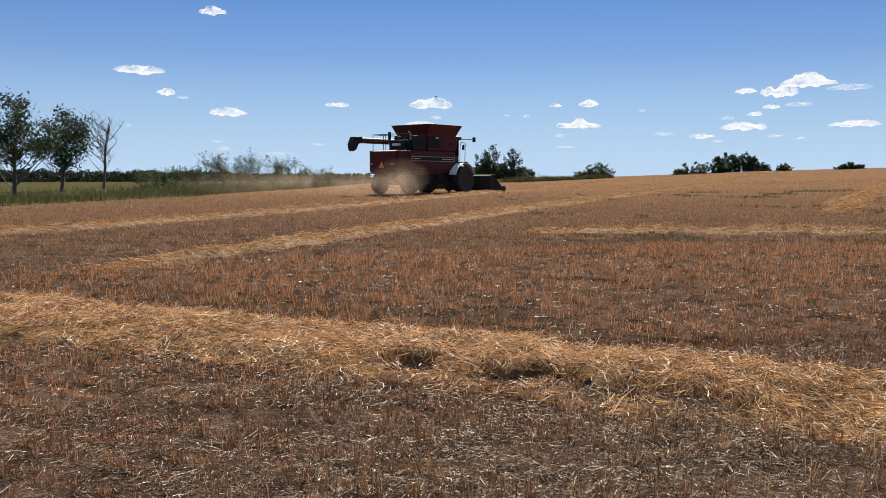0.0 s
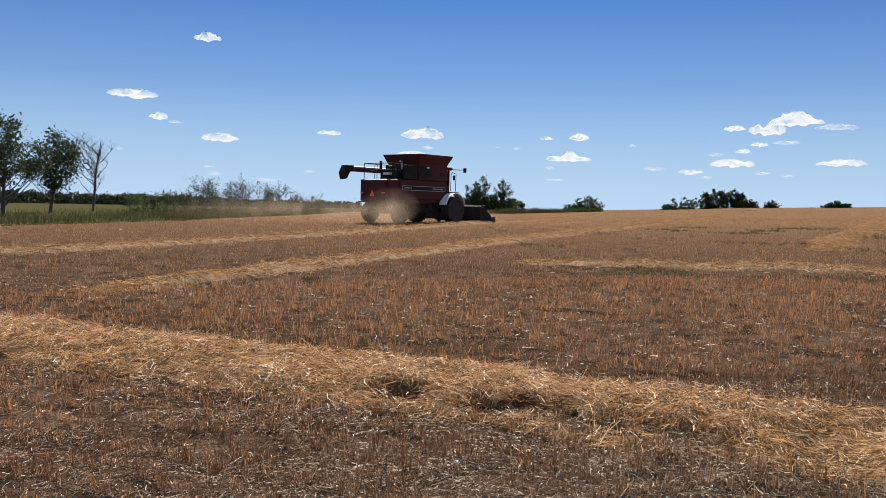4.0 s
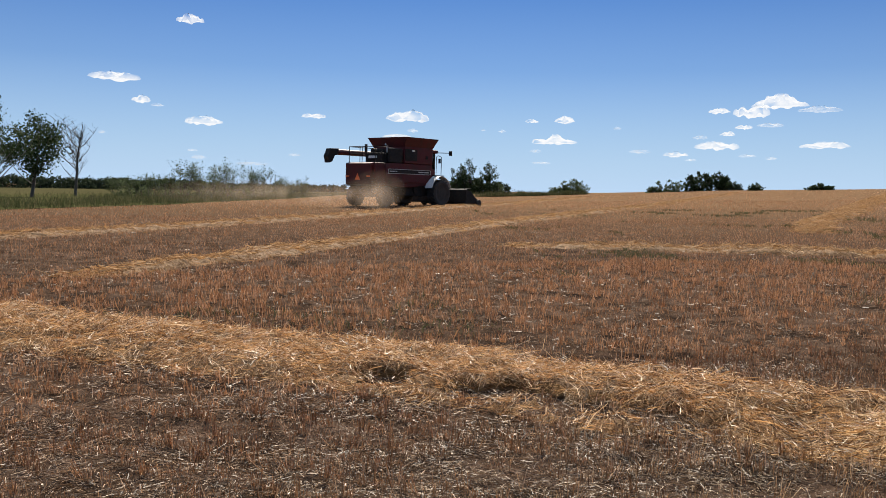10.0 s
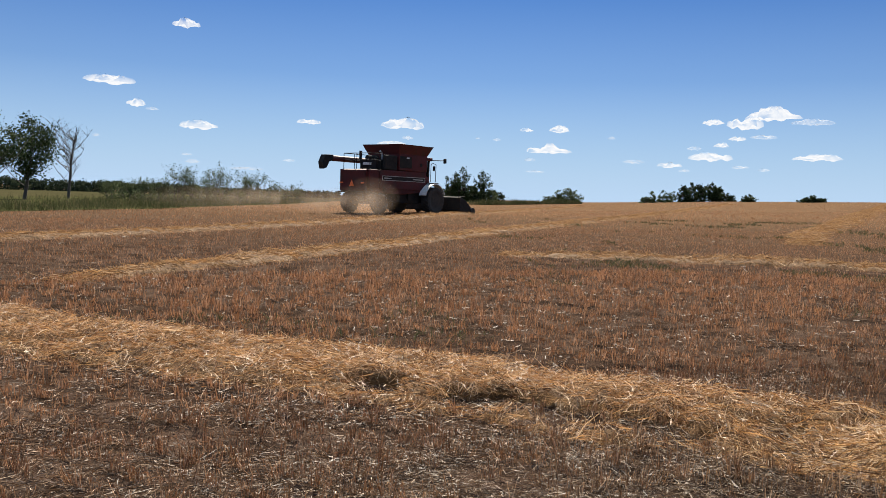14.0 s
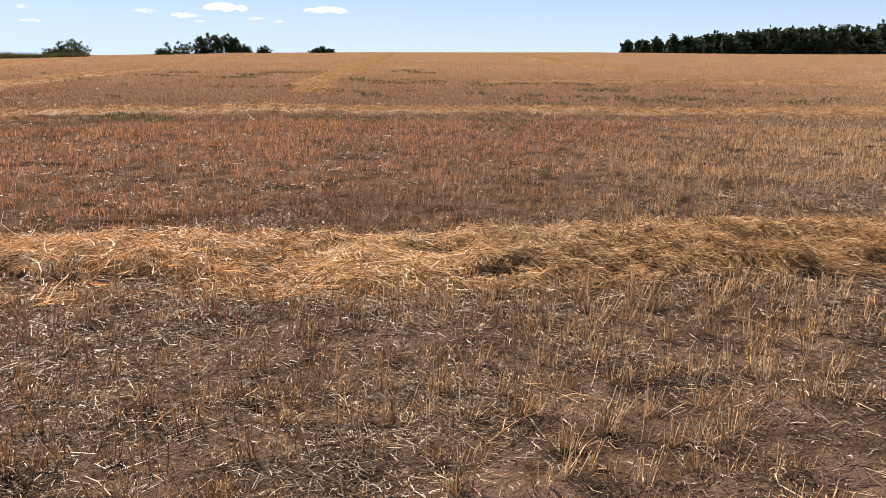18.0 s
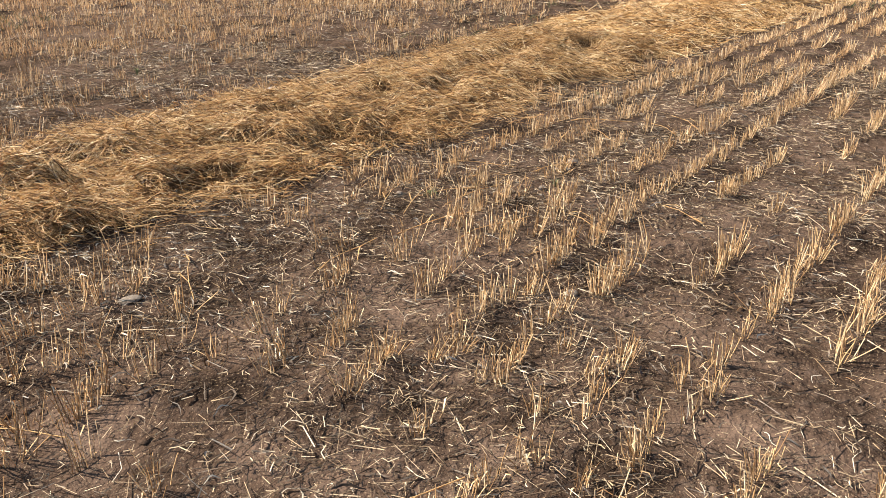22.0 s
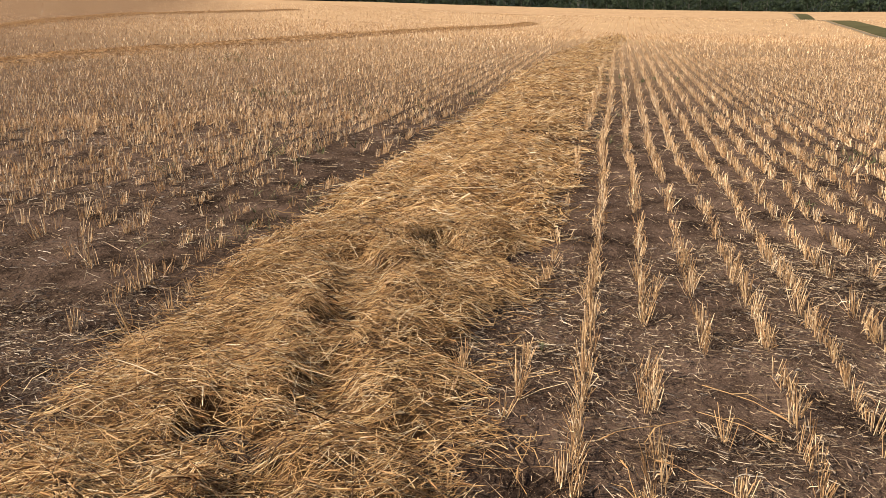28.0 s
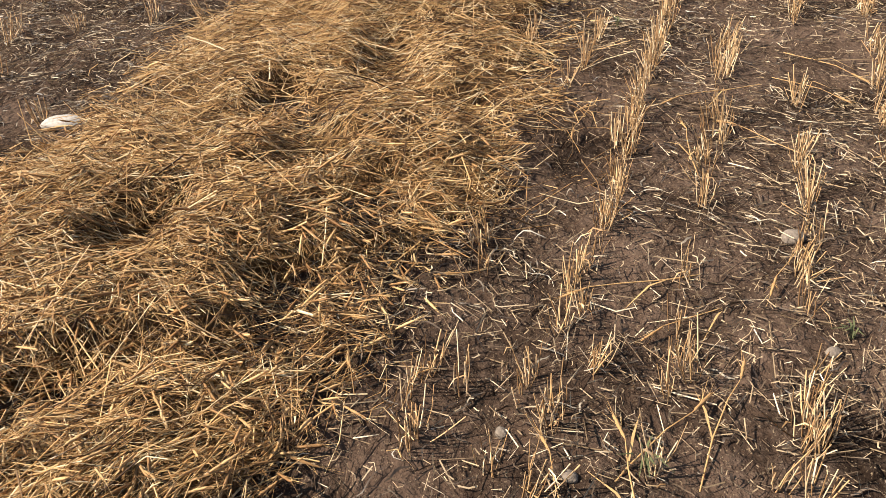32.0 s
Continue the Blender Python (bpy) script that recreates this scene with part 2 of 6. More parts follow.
WEED = strand("green_weed", ((0.0, (0.055, 0.07, 0.03)), (0.6, (0.11, 0.115, 0.055)), (1.0, (0.20, 0.16, 0.08))), 0.3, 0.75, gloss=0.06)
BARK = surface("grey_bark", (0.045, 0.038, 0.032), (0.09, 0.078, 0.066), 3, 0.9, stretch=(1, 1, 0.2), relief=0.8, depth=0.03)
VERGE = surface("verge_turf", (0.03, 0.0342, 0.0132), (0.06, 0.0588, 0.024), 0.25, 0.95, fine=12, relief=0.8, depth=0.1, dirt=(0.075, 0.07, 0.035), gloss=0.0)
PASTURE = surface("far_pasture", (0.036, 0.0352, 0.0176), (0.056, 0.0496, 0.0248), 0.03, 0.95, fine=20, relief=0.4, depth=0.1, gloss=0.0)
TRACK = surface("track_dirt", (0.096, 0.072, 0.044), (0.136, 0.104, 0.064), 0.4, 0.95, fine=14, relief=0.5, depth=0.04, gloss=0.1)
CANOPY = surface("hill_canopy", (0.003, 0.0054, 0.003), (0.0072, 0.0108, 0.0048), 0.02, 0.95, fine=9, relief=1.0, depth=6.0, gloss=0.1)
RED = surface("faded_red_paint", (0.0612, 0.0072, 0.00864), (0.08064, 0.0108, 0.01152), 0.8, 0.6, fine=9, relief=0.06, depth=0.004, dirt=(0.0396, 0.01584, 0.0144), gloss=0.25)
DARK_RED = surface("dusty_dark_red_paint", (0.06, 0.010, 0.010), (0.085, 0.014, 0.013), 0.9, 0.6, dirt=(0.06, 0.03, 0.022))
BLACK = surface("greasy_black_steel", (0.012, 0.012, 0.013), (0.028, 0.026, 0.025), 1.5, 0.8, dirt=(0.035, 0.026, 0.02), gloss=0.15)
RUBBER = surface("tyre_rubber", (0.014, 0.014, 0.014), (0.028, 0.026, 0.024), 3, 0.85, dirt=(0.045, 0.034, 0.026))
STEEL = surface("bare_steel", (0.35, 0.35, 0.35), (0.5, 0.5, 0.5), 3, 0.4, metal=0.8)
SILVER = surface("silver_trim", (0.30, 0.30, 0.30), (0.42, 0.41, 0.40), 3, 0.35, metal=0.5)
WHITE_PAINT = surface("white_paint", (0.62, 0.62, 0.60), (0.75, 0.74, 0.72), 2, 0.5)
ORANGE = surface("orange_reflector", (0.85, 0.13, 0.03), (0.95, 0.18, 0.04), 2, 0.35)
CHALK = surface("pale_stone", (0.2025, 0.1762, 0.1537), (0.3, 0.27, 0.24), 12, 0.9, relief=0.5, depth=0.01, gloss=0.15)
GREY_STONE = surface("grey_brown_stone", (0.085, 0.065, 0.052), (0.15, 0.12, 0.096), 14, 0.9, relief=0.5, depth=0.01, gloss=0.15)


def glass_material():
    m, n, l, p = shader("dark_cab_glass")
    p.inputs["Base Color"].default_value = (0.03, 0.035, 0.04, 1)
    p.inputs["Roughness"].default_value, p.inputs["Transmission Weight"].default_value = 0.05, 0.7
    return m


GLASS = glass_material()


def dust_material():
    """Sunlit dust: thin, fading from the middle of its body outwards, broken up by noise."""
    m, n, l, p = shader("field_dust")
    d, t, clear, mix, mix2 = (n.new("ShaderNode" + k) for k in ("BsdfDiffuse", "BsdfTranslucent", "BsdfTransparent", "MixShader", "MixShader"))
    d.inputs[0].default_value = t.inputs[0].default_value = (0.44, 0.345, 0.275, 1)
    mix.inputs[0].default_value = 0.6
    l.new(d.outputs[0], mix.inputs[1])
    l.new(t.outputs[0], mix.inputs[2])
    f = ramp(n, l, noise_tex(n, l, 0.8, 5), ((0.36, (0.02,) * 3), (0.66, (0.2,) * 3)))
    c, gap, flat, ln = n.new("ShaderNodeTexCoord"), n.new("ShaderNodeVectorMath"), n.new("ShaderNodeVectorMath"), n.new("ShaderNodeVectorMath")
    gap.operation, flat.operation, ln.operation = "SUBTRACT", "MULTIPLY", "LENGTH"
    gap.inputs[1].default_value, flat.inputs[1].default_value = (0.5, 0.5, 0.45), (1, 0, 1)
    l.new(c.outputs["Generated"], gap.inputs[0])
    l.new(gap.outputs[0], flat.inputs[0])
    l.new(flat.outputs[0], ln.inputs[0])
    f = mixed(n, l, 1.0, f, ramp(n, l, ln.outputs["Value"], ((0.03, (1, 1, 1)), (0.40, (0, 0, 0)))), "MULTIPLY")
    l.new(f, mix2.inputs[0])
    l.new(clear.outputs[0], mix2.inputs[1])
    l.new(mix.outputs[0], mix2.inputs[2])
    l.new(mix2.outputs[0], n["Material Output"].inputs[0])
    return m


def cloud_material(name, low, high, scale):
    """Sunlit vapour of the far sky: glows softly, greyer below, its edge broken up by noise."""
    m, n, l, p = shader(name)
    glow, clear, mix = n.new("ShaderNodeEmission"), n.new("ShaderNodeBsdfTransparent"), n.new("ShaderNodeMixShader")
    l.new(ramp(n, l, noise_tex(n, l, scale, 4), ((0.32, (0.88, 0.90, 0.94)), (0.55, (1.0, 1.0, 1.0)))), glow.inputs[0])
    glow.inputs[1].default_value = 0.39
    f = ramp(n, l, noise_tex(n, l, scale * 1.6, 6, rough=0.7), ((0.34, (low,) * 3), (0.62, (high,) * 3)))
    c, gap, ln = n.new("ShaderNodeTexCoord"), n.new("ShaderNodeVectorMath"), n.new("ShaderNodeVectorMath")
    gap.operation, ln.operation, gap.inputs[1].default_value = "SUBTRACT", "LENGTH", (0.5, 0.5, 0.3)
    l.new(c.outputs["Generated"], gap.inputs[0])
    l.new(gap.outputs[0], ln.inputs[0])
    f = mixed(n, l, 1.0, f, ramp(n, l, ln.outputs["Value"], ((0.32, (1, 1, 1)), (0.56, (0, 0, 0)))), "MULTIPLY")
    l.new(f, mix.inputs[0])
    l.new(clear.outputs[0], mix.inputs[1])
    l.new(glow.outputs[0], mix.inputs[2])
    l.new(mix.outputs[0], n["Material Output"].inputs[0])
    return m


CLOUD = cloud_material("cloud_vapour", 0.72, 1.0, 0.07)
CLOUD_THIN = cloud_material("thin_cloud_vapour", 0.05, 0.45, 0.07)
DUST = dust_material()


# ---- mesh tools ----
def mesh_object(name, verts, faces, material, parent=None):
    """verts (n, 3); faces (m, 3 or 4) of equal size."""
    verts, faces = np.asarray(verts, np.float32), np.asarray(faces, np.int32)
    me = bpy.data.meshes.new(name)
    me.vertices.add(len(verts))
    me.vertices.foreach_set("co", verts.ravel())
    k = faces.shape[1]
    me.loops.add(faces.size)
    me.loops.foreach_set("vertex_index", faces.ravel())
    me.polygons.add(len(faces))
    me.polygons.foreach_set("loop_start", np.arange(0, faces.size, k, dtype=np.int32))
    me.update(calc_edges=True)
    me.validate()
    me.materials.append(material)
    ob = new(name, me)
    ob.parent = parent
    return ob


def tubes(pts, radii, sides=3, turn=0.0):
    """Thin rods through pts (n, k, 3) with radii (n, k): verts and quads."""
    n, k, _ = pts.shape
    t = pts[:, -1] - pts[:, 0]
    t /= np.linalg.norm(t, axis=1, keepdims=True) + 1e-9
    ref = np.where(np.abs(t[:, 2:3]) > 0.9, [[1.0, 0.0, 0.0]], [[0.0, 0.0, 1.0]])
    a = np.cross(t, ref)
    a /= np.linalg.norm(a, axis=1, keepdims=True) + 1e-9
    b = np.cross(t, a)
    ang = np.arange(sides) * 2 * np.pi / sides + turn
    ang = ang[None] + ((np.arange(n) * 2.399963) % 6.2831853)[:, None]
    ring = a[:, None, :] * np.cos(ang)[:, :, None] + b[:, None, :] * np.sin(ang)[:, :, None]
    v = pts[:, :, None, :] + radii[:, :, None, None] * ring[:, None]
    base = (np.arange(n) * k * sides)[:, None, None]
    i, j = np.arange(k - 1)[None, :, None] * sides, np.arange(sides if sides > 2 else 1)[None, None, :]
    j2 = (j + 1) % sides
    f = np.stack([base + i + j, base + i + j2, base + i + sides + j2, base + i + sides + j], -1)
    return v.reshape(-1, 3), f.reshape(-1, 4)


def merged(pieces):
    vs, fs, at = [], [], 0
    for v, f in pieces:
        vs.append(v)
        fs.append(f + at)
        at += len(v)
    return np.concatenate(vs), np.concatenate(fs)


def value_noise(x, y, cell, seed=0):
    """Smooth noise 0..1 on a plan, cells of that many metres."""
    g = np.random.default_rng(seed).random((256, 256))
    u, v = np.asarray(x) / cell, np.asarray(y) / cell
    i, j = np.floor(u).astype(int), np.floor(v).astype(int)
    fu, fv = u - i, v - j
    fu, fv = fu * fu * (3 - 2 * fu), fv * fv * (3 - 2 * fv)
    i0, i1, j0, j1 = i % 256, (i + 1) % 256, j % 256, (j + 1) % 256
    return (g[i0, j0] * (1 - fu) + g[i1, j0] * fu) * (1 - fv) + (g[i0, j1] * (1 - fu) + g[i1, j1] * fu) * fv


def part(name, bm, material, parent, label=""):
    me = bpy.data.meshes.new(name)
    bm.to_mesh(me)
    bm.free()
    me.materials.append(material)
    ob = new(name, me)
    ob.parent = parent
    if label:
        tagged(ob, label)
    return ob


def thing(name, m, label, category, group="", kind=""):
    ob = new(name)
    ob.matrix_world = m
    return tagged(ob, label, category, group, kind)


def block(bm, x0, x1, y0, y1, z0, z1, bevel=0.03):
    """A bevelled box added to bm."""
    made = bmesh.ops.create_cube(bm, size=1, matrix=Matrix.Translation(((x0 + x1) / 2, (y0 + y1) / 2, (z0 + z1) / 2)) @ Matrix.Diagonal((x1 - x0, y1 - y0, z1 - z0, 1)))
    if bevel:
        edges = list({e for v in made["verts"] for e in v.link_edges})
        bmesh.ops.bevel(bm, geom=edges, offset=bevel, segments=2, affect="EDGES", profile=0.5)
    return bm


def boxed(*args, **kw):
    return block(bmesh.new(), *args, **kw)


def prism(outline, y0, y1, bevel=0.03):
    """An outline in x, z drawn out from y0 to y1."""
    bm = bmesh.new()
    ring = [[bm.verts.new((x, y, z)) for x, z in outline] for y in (y0, y1)]
    bm.faces.new(ring[0])
    bm.faces.new(ring[1][::-1])
    for i in range(len(outline)):
        j = (i + 1) % len(outline)
        bm.faces.new((ring[0][j], ring[0][i], ring[1][i], ring[1][j]))
    bmesh.ops.recalc_face_normals(bm, faces=bm.faces)
    if bevel:
        bmesh.ops.bevel(bm, geom=bm.edges[:], offset=bevel, segments=2, affect="EDGES", profile=0.5)
    return bm


def rod(points, radius, sides=8):
    """A bent bar through points."""
    bm = bmesh.new()
    prev = None
    pts = [Vector(p) for p in points]
    for i, p in enumerate(pts):
        t = (pts[min(i + 1, len(pts) - 1)] - pts[max(i - 1, 0)]).normalized()
        q = t.to_track_quat("Z", "Y")
        ring = [bm.verts.new(p + q @ Vector((radius * math.cos(k * 2 * math.pi / sides), radius * math.sin(k * 2 * math.pi / sides), 0))) for k in range(sides)]
        if prev:
            for k in range(sides):
                bm.faces.new((prev[k], prev[(k + 1) % sides], ring[(k + 1) % sides], ring[k]))
        else:
            bm.faces.new(ring[::-1])
        prev = ring
    bm.faces.new(prev)
    return bm


def lathe(profile, segments=28):
    """Turned about the y axis: profile of (radius, y)."""
    bm = bmesh.new()
    rings = []
    for r, y in profile:
        rings.append([bm.verts.new((r * math.cos(k * 2 * math.pi / segments), y, r * math.sin(k * 2 * math.pi / segments))) for k in range(segments)])
    for a_, b_ in zip(rings, rings[1:]):
        for k in range(segments):
            bm.faces.new((a_[k], a_[(k + 1) % segments], b_[(k + 1) % segments], b_[k]))
    bm.faces.new(rings[0])
    bm.faces.new(rings[-1][::-1])
    bmesh.ops.recalc_face_normals(bm, faces=bm.faces)
    return bm


# ---- the lie of the land ----
CREST = ((-180, 0.0, 250), (-90, -0.3, 250), (-30, -0.5, 200), (-10, -0.35, 250), (5, -0.19, 280), (13, 0.05, 220), (20, 0.33, 180),
         (29, 0.57, 150), (44, 0.87, 150), (55, 0.95, 170), (67, 1.1, 180), (78, 1.8, 190), (98, 1.62, 230), (114, 1.26, 300),
         (125, 1.1, 330), (133, 1.1, 330), (150, 0.8, 300), (180, 0.0, 250))


def ground_z(x, y):
    """Height of the field at x, y (arrays or numbers)."""
    x, y = np.asarray(x, float), np.asarray(y, float)
    r, az = np.hypot(x, y), np.degrees(np.arctan2(x, y))
    knots = np.array(CREST, float)
    far = np.interp(az, knots[:, 0], knots[:, 2])
    top = 1.62 + far * np.tan(np.radians(np.interp(az, knots[:, 0], knots[:, 1])))
    u = np.clip(r / 55, 0, 1)
    s = np.clip((r - 20) / (far - 20), 0, 1)
    z = 0.6 * u * u * (3 - 2 * u) + (top - 0.6) * s ** 1.3 - 0.004 * np.clip(r - far, 0, 400)
    swell = np.clip((az - 100) / 12, 0, 1) * np.clip((r - 50) / 40, 0, 1) * np.clip((far - r) / 60, 0, 1)
    return z + swell * 0.55 * np.sin((r - 95) / 17.0) + 0.03 * np.clip(x / 8, 0, 1) * np.clip((30 - r) / 10, 0, 1)


def soil_z(x, y):
    """The land with its furrows and clods near the walk."""
    x, y = np.asarray(x, float), np.asarray(y, float)
    near = np.clip((26 - np.hypot(x - 3, y - 1.3)) / 10, 0, 1)
    rough = 0.04 * (value_noise(x, y, 0.9, 3) - 0.5) + 0.035 * (value_noise(x, y, 0.3, 4) - 0.5) + 0.026 * (value_noise(x, y, 0.15, 5) - 0.5)
    return ground_z(x, y) + near * rough


def on_ground(x, y, dz=0.0):
    return Vector((x, y, float(soil_z(x, y)) + dz))


def ground_sheet():
    """One sheet from the walk to the horizon: fine near the walk, coarser outwards."""
    radii = np.concatenate([np.arange(0, 9, 0.08), np.arange(9, 16, 0.18), np.geomspace(16, 400, 110), np.geomspace(430, 4600, 30)])
    angles = np.linspace(-np.pi, np.pi, 401)[:-1]
    r, a_ = np.meshgrid(radii, angles, indexing="ij")
    x, y = 3.2 * np.exp(-r / 30) + r * np.sin(a_), 1.4 * np.exp(-r / 30) + r * np.cos(a_)
    z = soil_z(x, y)
    k, m = r.shape
    i, j = np.meshgrid(np.arange(k - 1), np.arange(m), indexing="ij")
    f = np.stack([i * m + j, (i + 1) * m + j, (i + 1) * m + (j + 1) % m, i * m + (j + 1) % m], -1).reshape(-1, 4)
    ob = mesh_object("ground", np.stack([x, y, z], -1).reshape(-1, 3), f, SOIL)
    ob.data.shade_smooth()
    return tagged(ob, "brown dry soil of a harvested grain field, gently rising", "ground", kind="structure")


ground_sheet()


def strip(name, line, widths, lift, material, label, category, step=2.0):
    """A ribbon of ground along a line of (x, y), draped on the land."""
    pts = []
    for (p, q) in zip(line, line[1:]):
        m = max(1, int(math.dist(p, q) / step))
        pts += [(p[0] + (q[0] - p[0]) * i / m, p[1] + (q[1] - p[1]) * i / m) for i in range(m)]
    pts = np.array(pts + [line[-1]])
    t = np.gradient(pts, axis=0)
    t /= np.linalg.norm(t, axis=1, keepdims=True)
    nrm = np.stack([-t[:, 1], t[:, 0]], 1)
    across = np.linspace(widths[0], widths[1], 14)
    wob = 0.5 * (value_noise(pts[:, 0], pts[:, 1], 4.0, 8) - 0.5)
    g = pts[:, None] + nrm[:, None] * (across[None, :, None] + wob[:, None, None] * (np.abs(widths[1] - widths[0]) > 3))
    z = ground_z(g[..., 0], g[..., 1]) + lift
    v = np.concatenate([g, z[..., None]], -1)
    k, m = z.shape
    i, j = np.meshgrid(np.arange(k - 1), np.arange(m - 1), indexing="ij")
    f = np.stack([i * m + j, (i + 1) * m + j, (i + 1) * m + j + 1, i * m + j + 1], -1).reshape(-1, 4)
    ob = mesh_object(name, v.reshape(-1, 3), f, material)
    ob.data.shade_smooth()
    return tagged(ob, label, category, kind="structure")


EDGE = ((-40, 0), (-24, 20), (-17.6, 34.4), (-13.8, 46), (-12.5, 80), (-13, 140), (-2, 215), (26, 258), (60, 300))
strip("verge", EDGE, (0.0, 26.0), 0.02, VERGE, "rough green and straw-coloured grass verge beside the field", "grass verge")
strip("pasture", EDGE, (26.0, 420.0), 0.015, PASTURE, "pale green and tan pasture behind the verge", "pasture", 6.0)
TRACK_LINE = ((26, -20), (40, -30), (48.2, -36.5), (62.3, -47.2), (74.5, -54.8), (88.7, -63), (176, -121), (230, -156))
strip("track_verge", TRACK_LINE, (-2.8, 0.1), 0.02, PASTURE, "green grass strip beside the farm track", "grass verge")
strip("track_rut", TRACK_LINE, (0.25, 0.75), 0.035, TRACK, "pale dry wheel rut of a farm track", "track")


# ---- straw windrows ----
ROW_AZ = radians(115.5)
ALONG = np.array([math.sin(ROW_AZ), math.cos(ROW_AZ)])
ACROSS = np.array([-ALONG[1], ALONG[0]])


def spline(line, step):
    """Evenly spaced points, half widths and sideways directions along a line of (x, y, width)."""
    line = np.array(line, float)
    d = np.concatenate([[0], np.cumsum(np.hypot(*np.diff(line[:, :2], axis=0).T))])
    s = np.arange(0, d[-1], step)
    k = np.stack([np.interp(s, d, line[:, i]) for i in range(3)], 1)
    w = max(1, int(1.2 / step))
    pad = np.pad(k, ((w, w), (0, 0)), mode="edge")
    k = np.stack([np.convolve(pad[:, i], np.ones(2 * w + 1) / (2 * w + 1), "valid") for i in range(3)], 1)
    t = np.gradient(k[:, :2], axis=0)
    t /= np.linalg.norm(t, axis=1, keepdims=True) + 1e-9
    return s, k[:, :2], k[:, 2] / 2, t, np.stack([-t[:, 1], t[:, 0]], 1)


# hollows in the nearest windrow: x, y, radius
HOLLOWS = ((8.21, 2.55, 0.11), (8.10, 3.24, 0.11), (8.87, 2.73, 0.1), (9.10, 2.92, 0.094), (7.73, 2.80, 0.08), (10.13, 2.20, 0.14), (6.84, 3.16, 0.11), (9.75, 1.6, 0.12), (11.2, 0.75, 0.16), (7.35, 3.5, 0.094), (1.30, 5.85, 0.27), (0.75, 6.3, 0.22), (1.75, 5.55, 0.18), (-0.25, 6.75, 0.14), (0.15, 7.3, 0.13), (3.9, 4.6, 0.18), (4.85, 4.2, 0.16), (4.05, 5.4, 0.14))


def in_hollow(x, y):
    out = np.zeros(np.shape(x))
    ragged = 0.55 + 0.9 * value_noise(x, y, 0.13, 15)
    for hx, hy, hr in HOLLOWS:
        dx, dy = x - hx, y - hy
        lengthwise, sideways = dx * ALONG[0] + dy * ALONG[1], dx * ACROSS[0] + dy * ACROSS[1]
        out = np.maximum(out, np.clip((1.5 - np.hypot(lengthwise / 1.5, sideways / 0.85) * ragged / hr) * 1.8, 0, 1))
    return out


def heap(x, y, u, high):
    """Height of a windrow at plan x, y, and u from -1 to 1 across it."""
    lumps = value_noise(x, y, 0.6, 11) * 0.3 + value_noise(x, y, 0.26, 12) * 0.35 + value_noise(x, y, 0.12, 14) * 0.35
    pits = np.clip((value_noise(x, y, 0.34, 13) - 0.64) * 8, 0, 1)
    return high * np.clip(1 - u * u, 0, 1) ** 0.4 * (0.2 + 1.4 * lumps) * (1 - 0.8 * pits) * (1 - 0.9 * in_hollow(x, y))


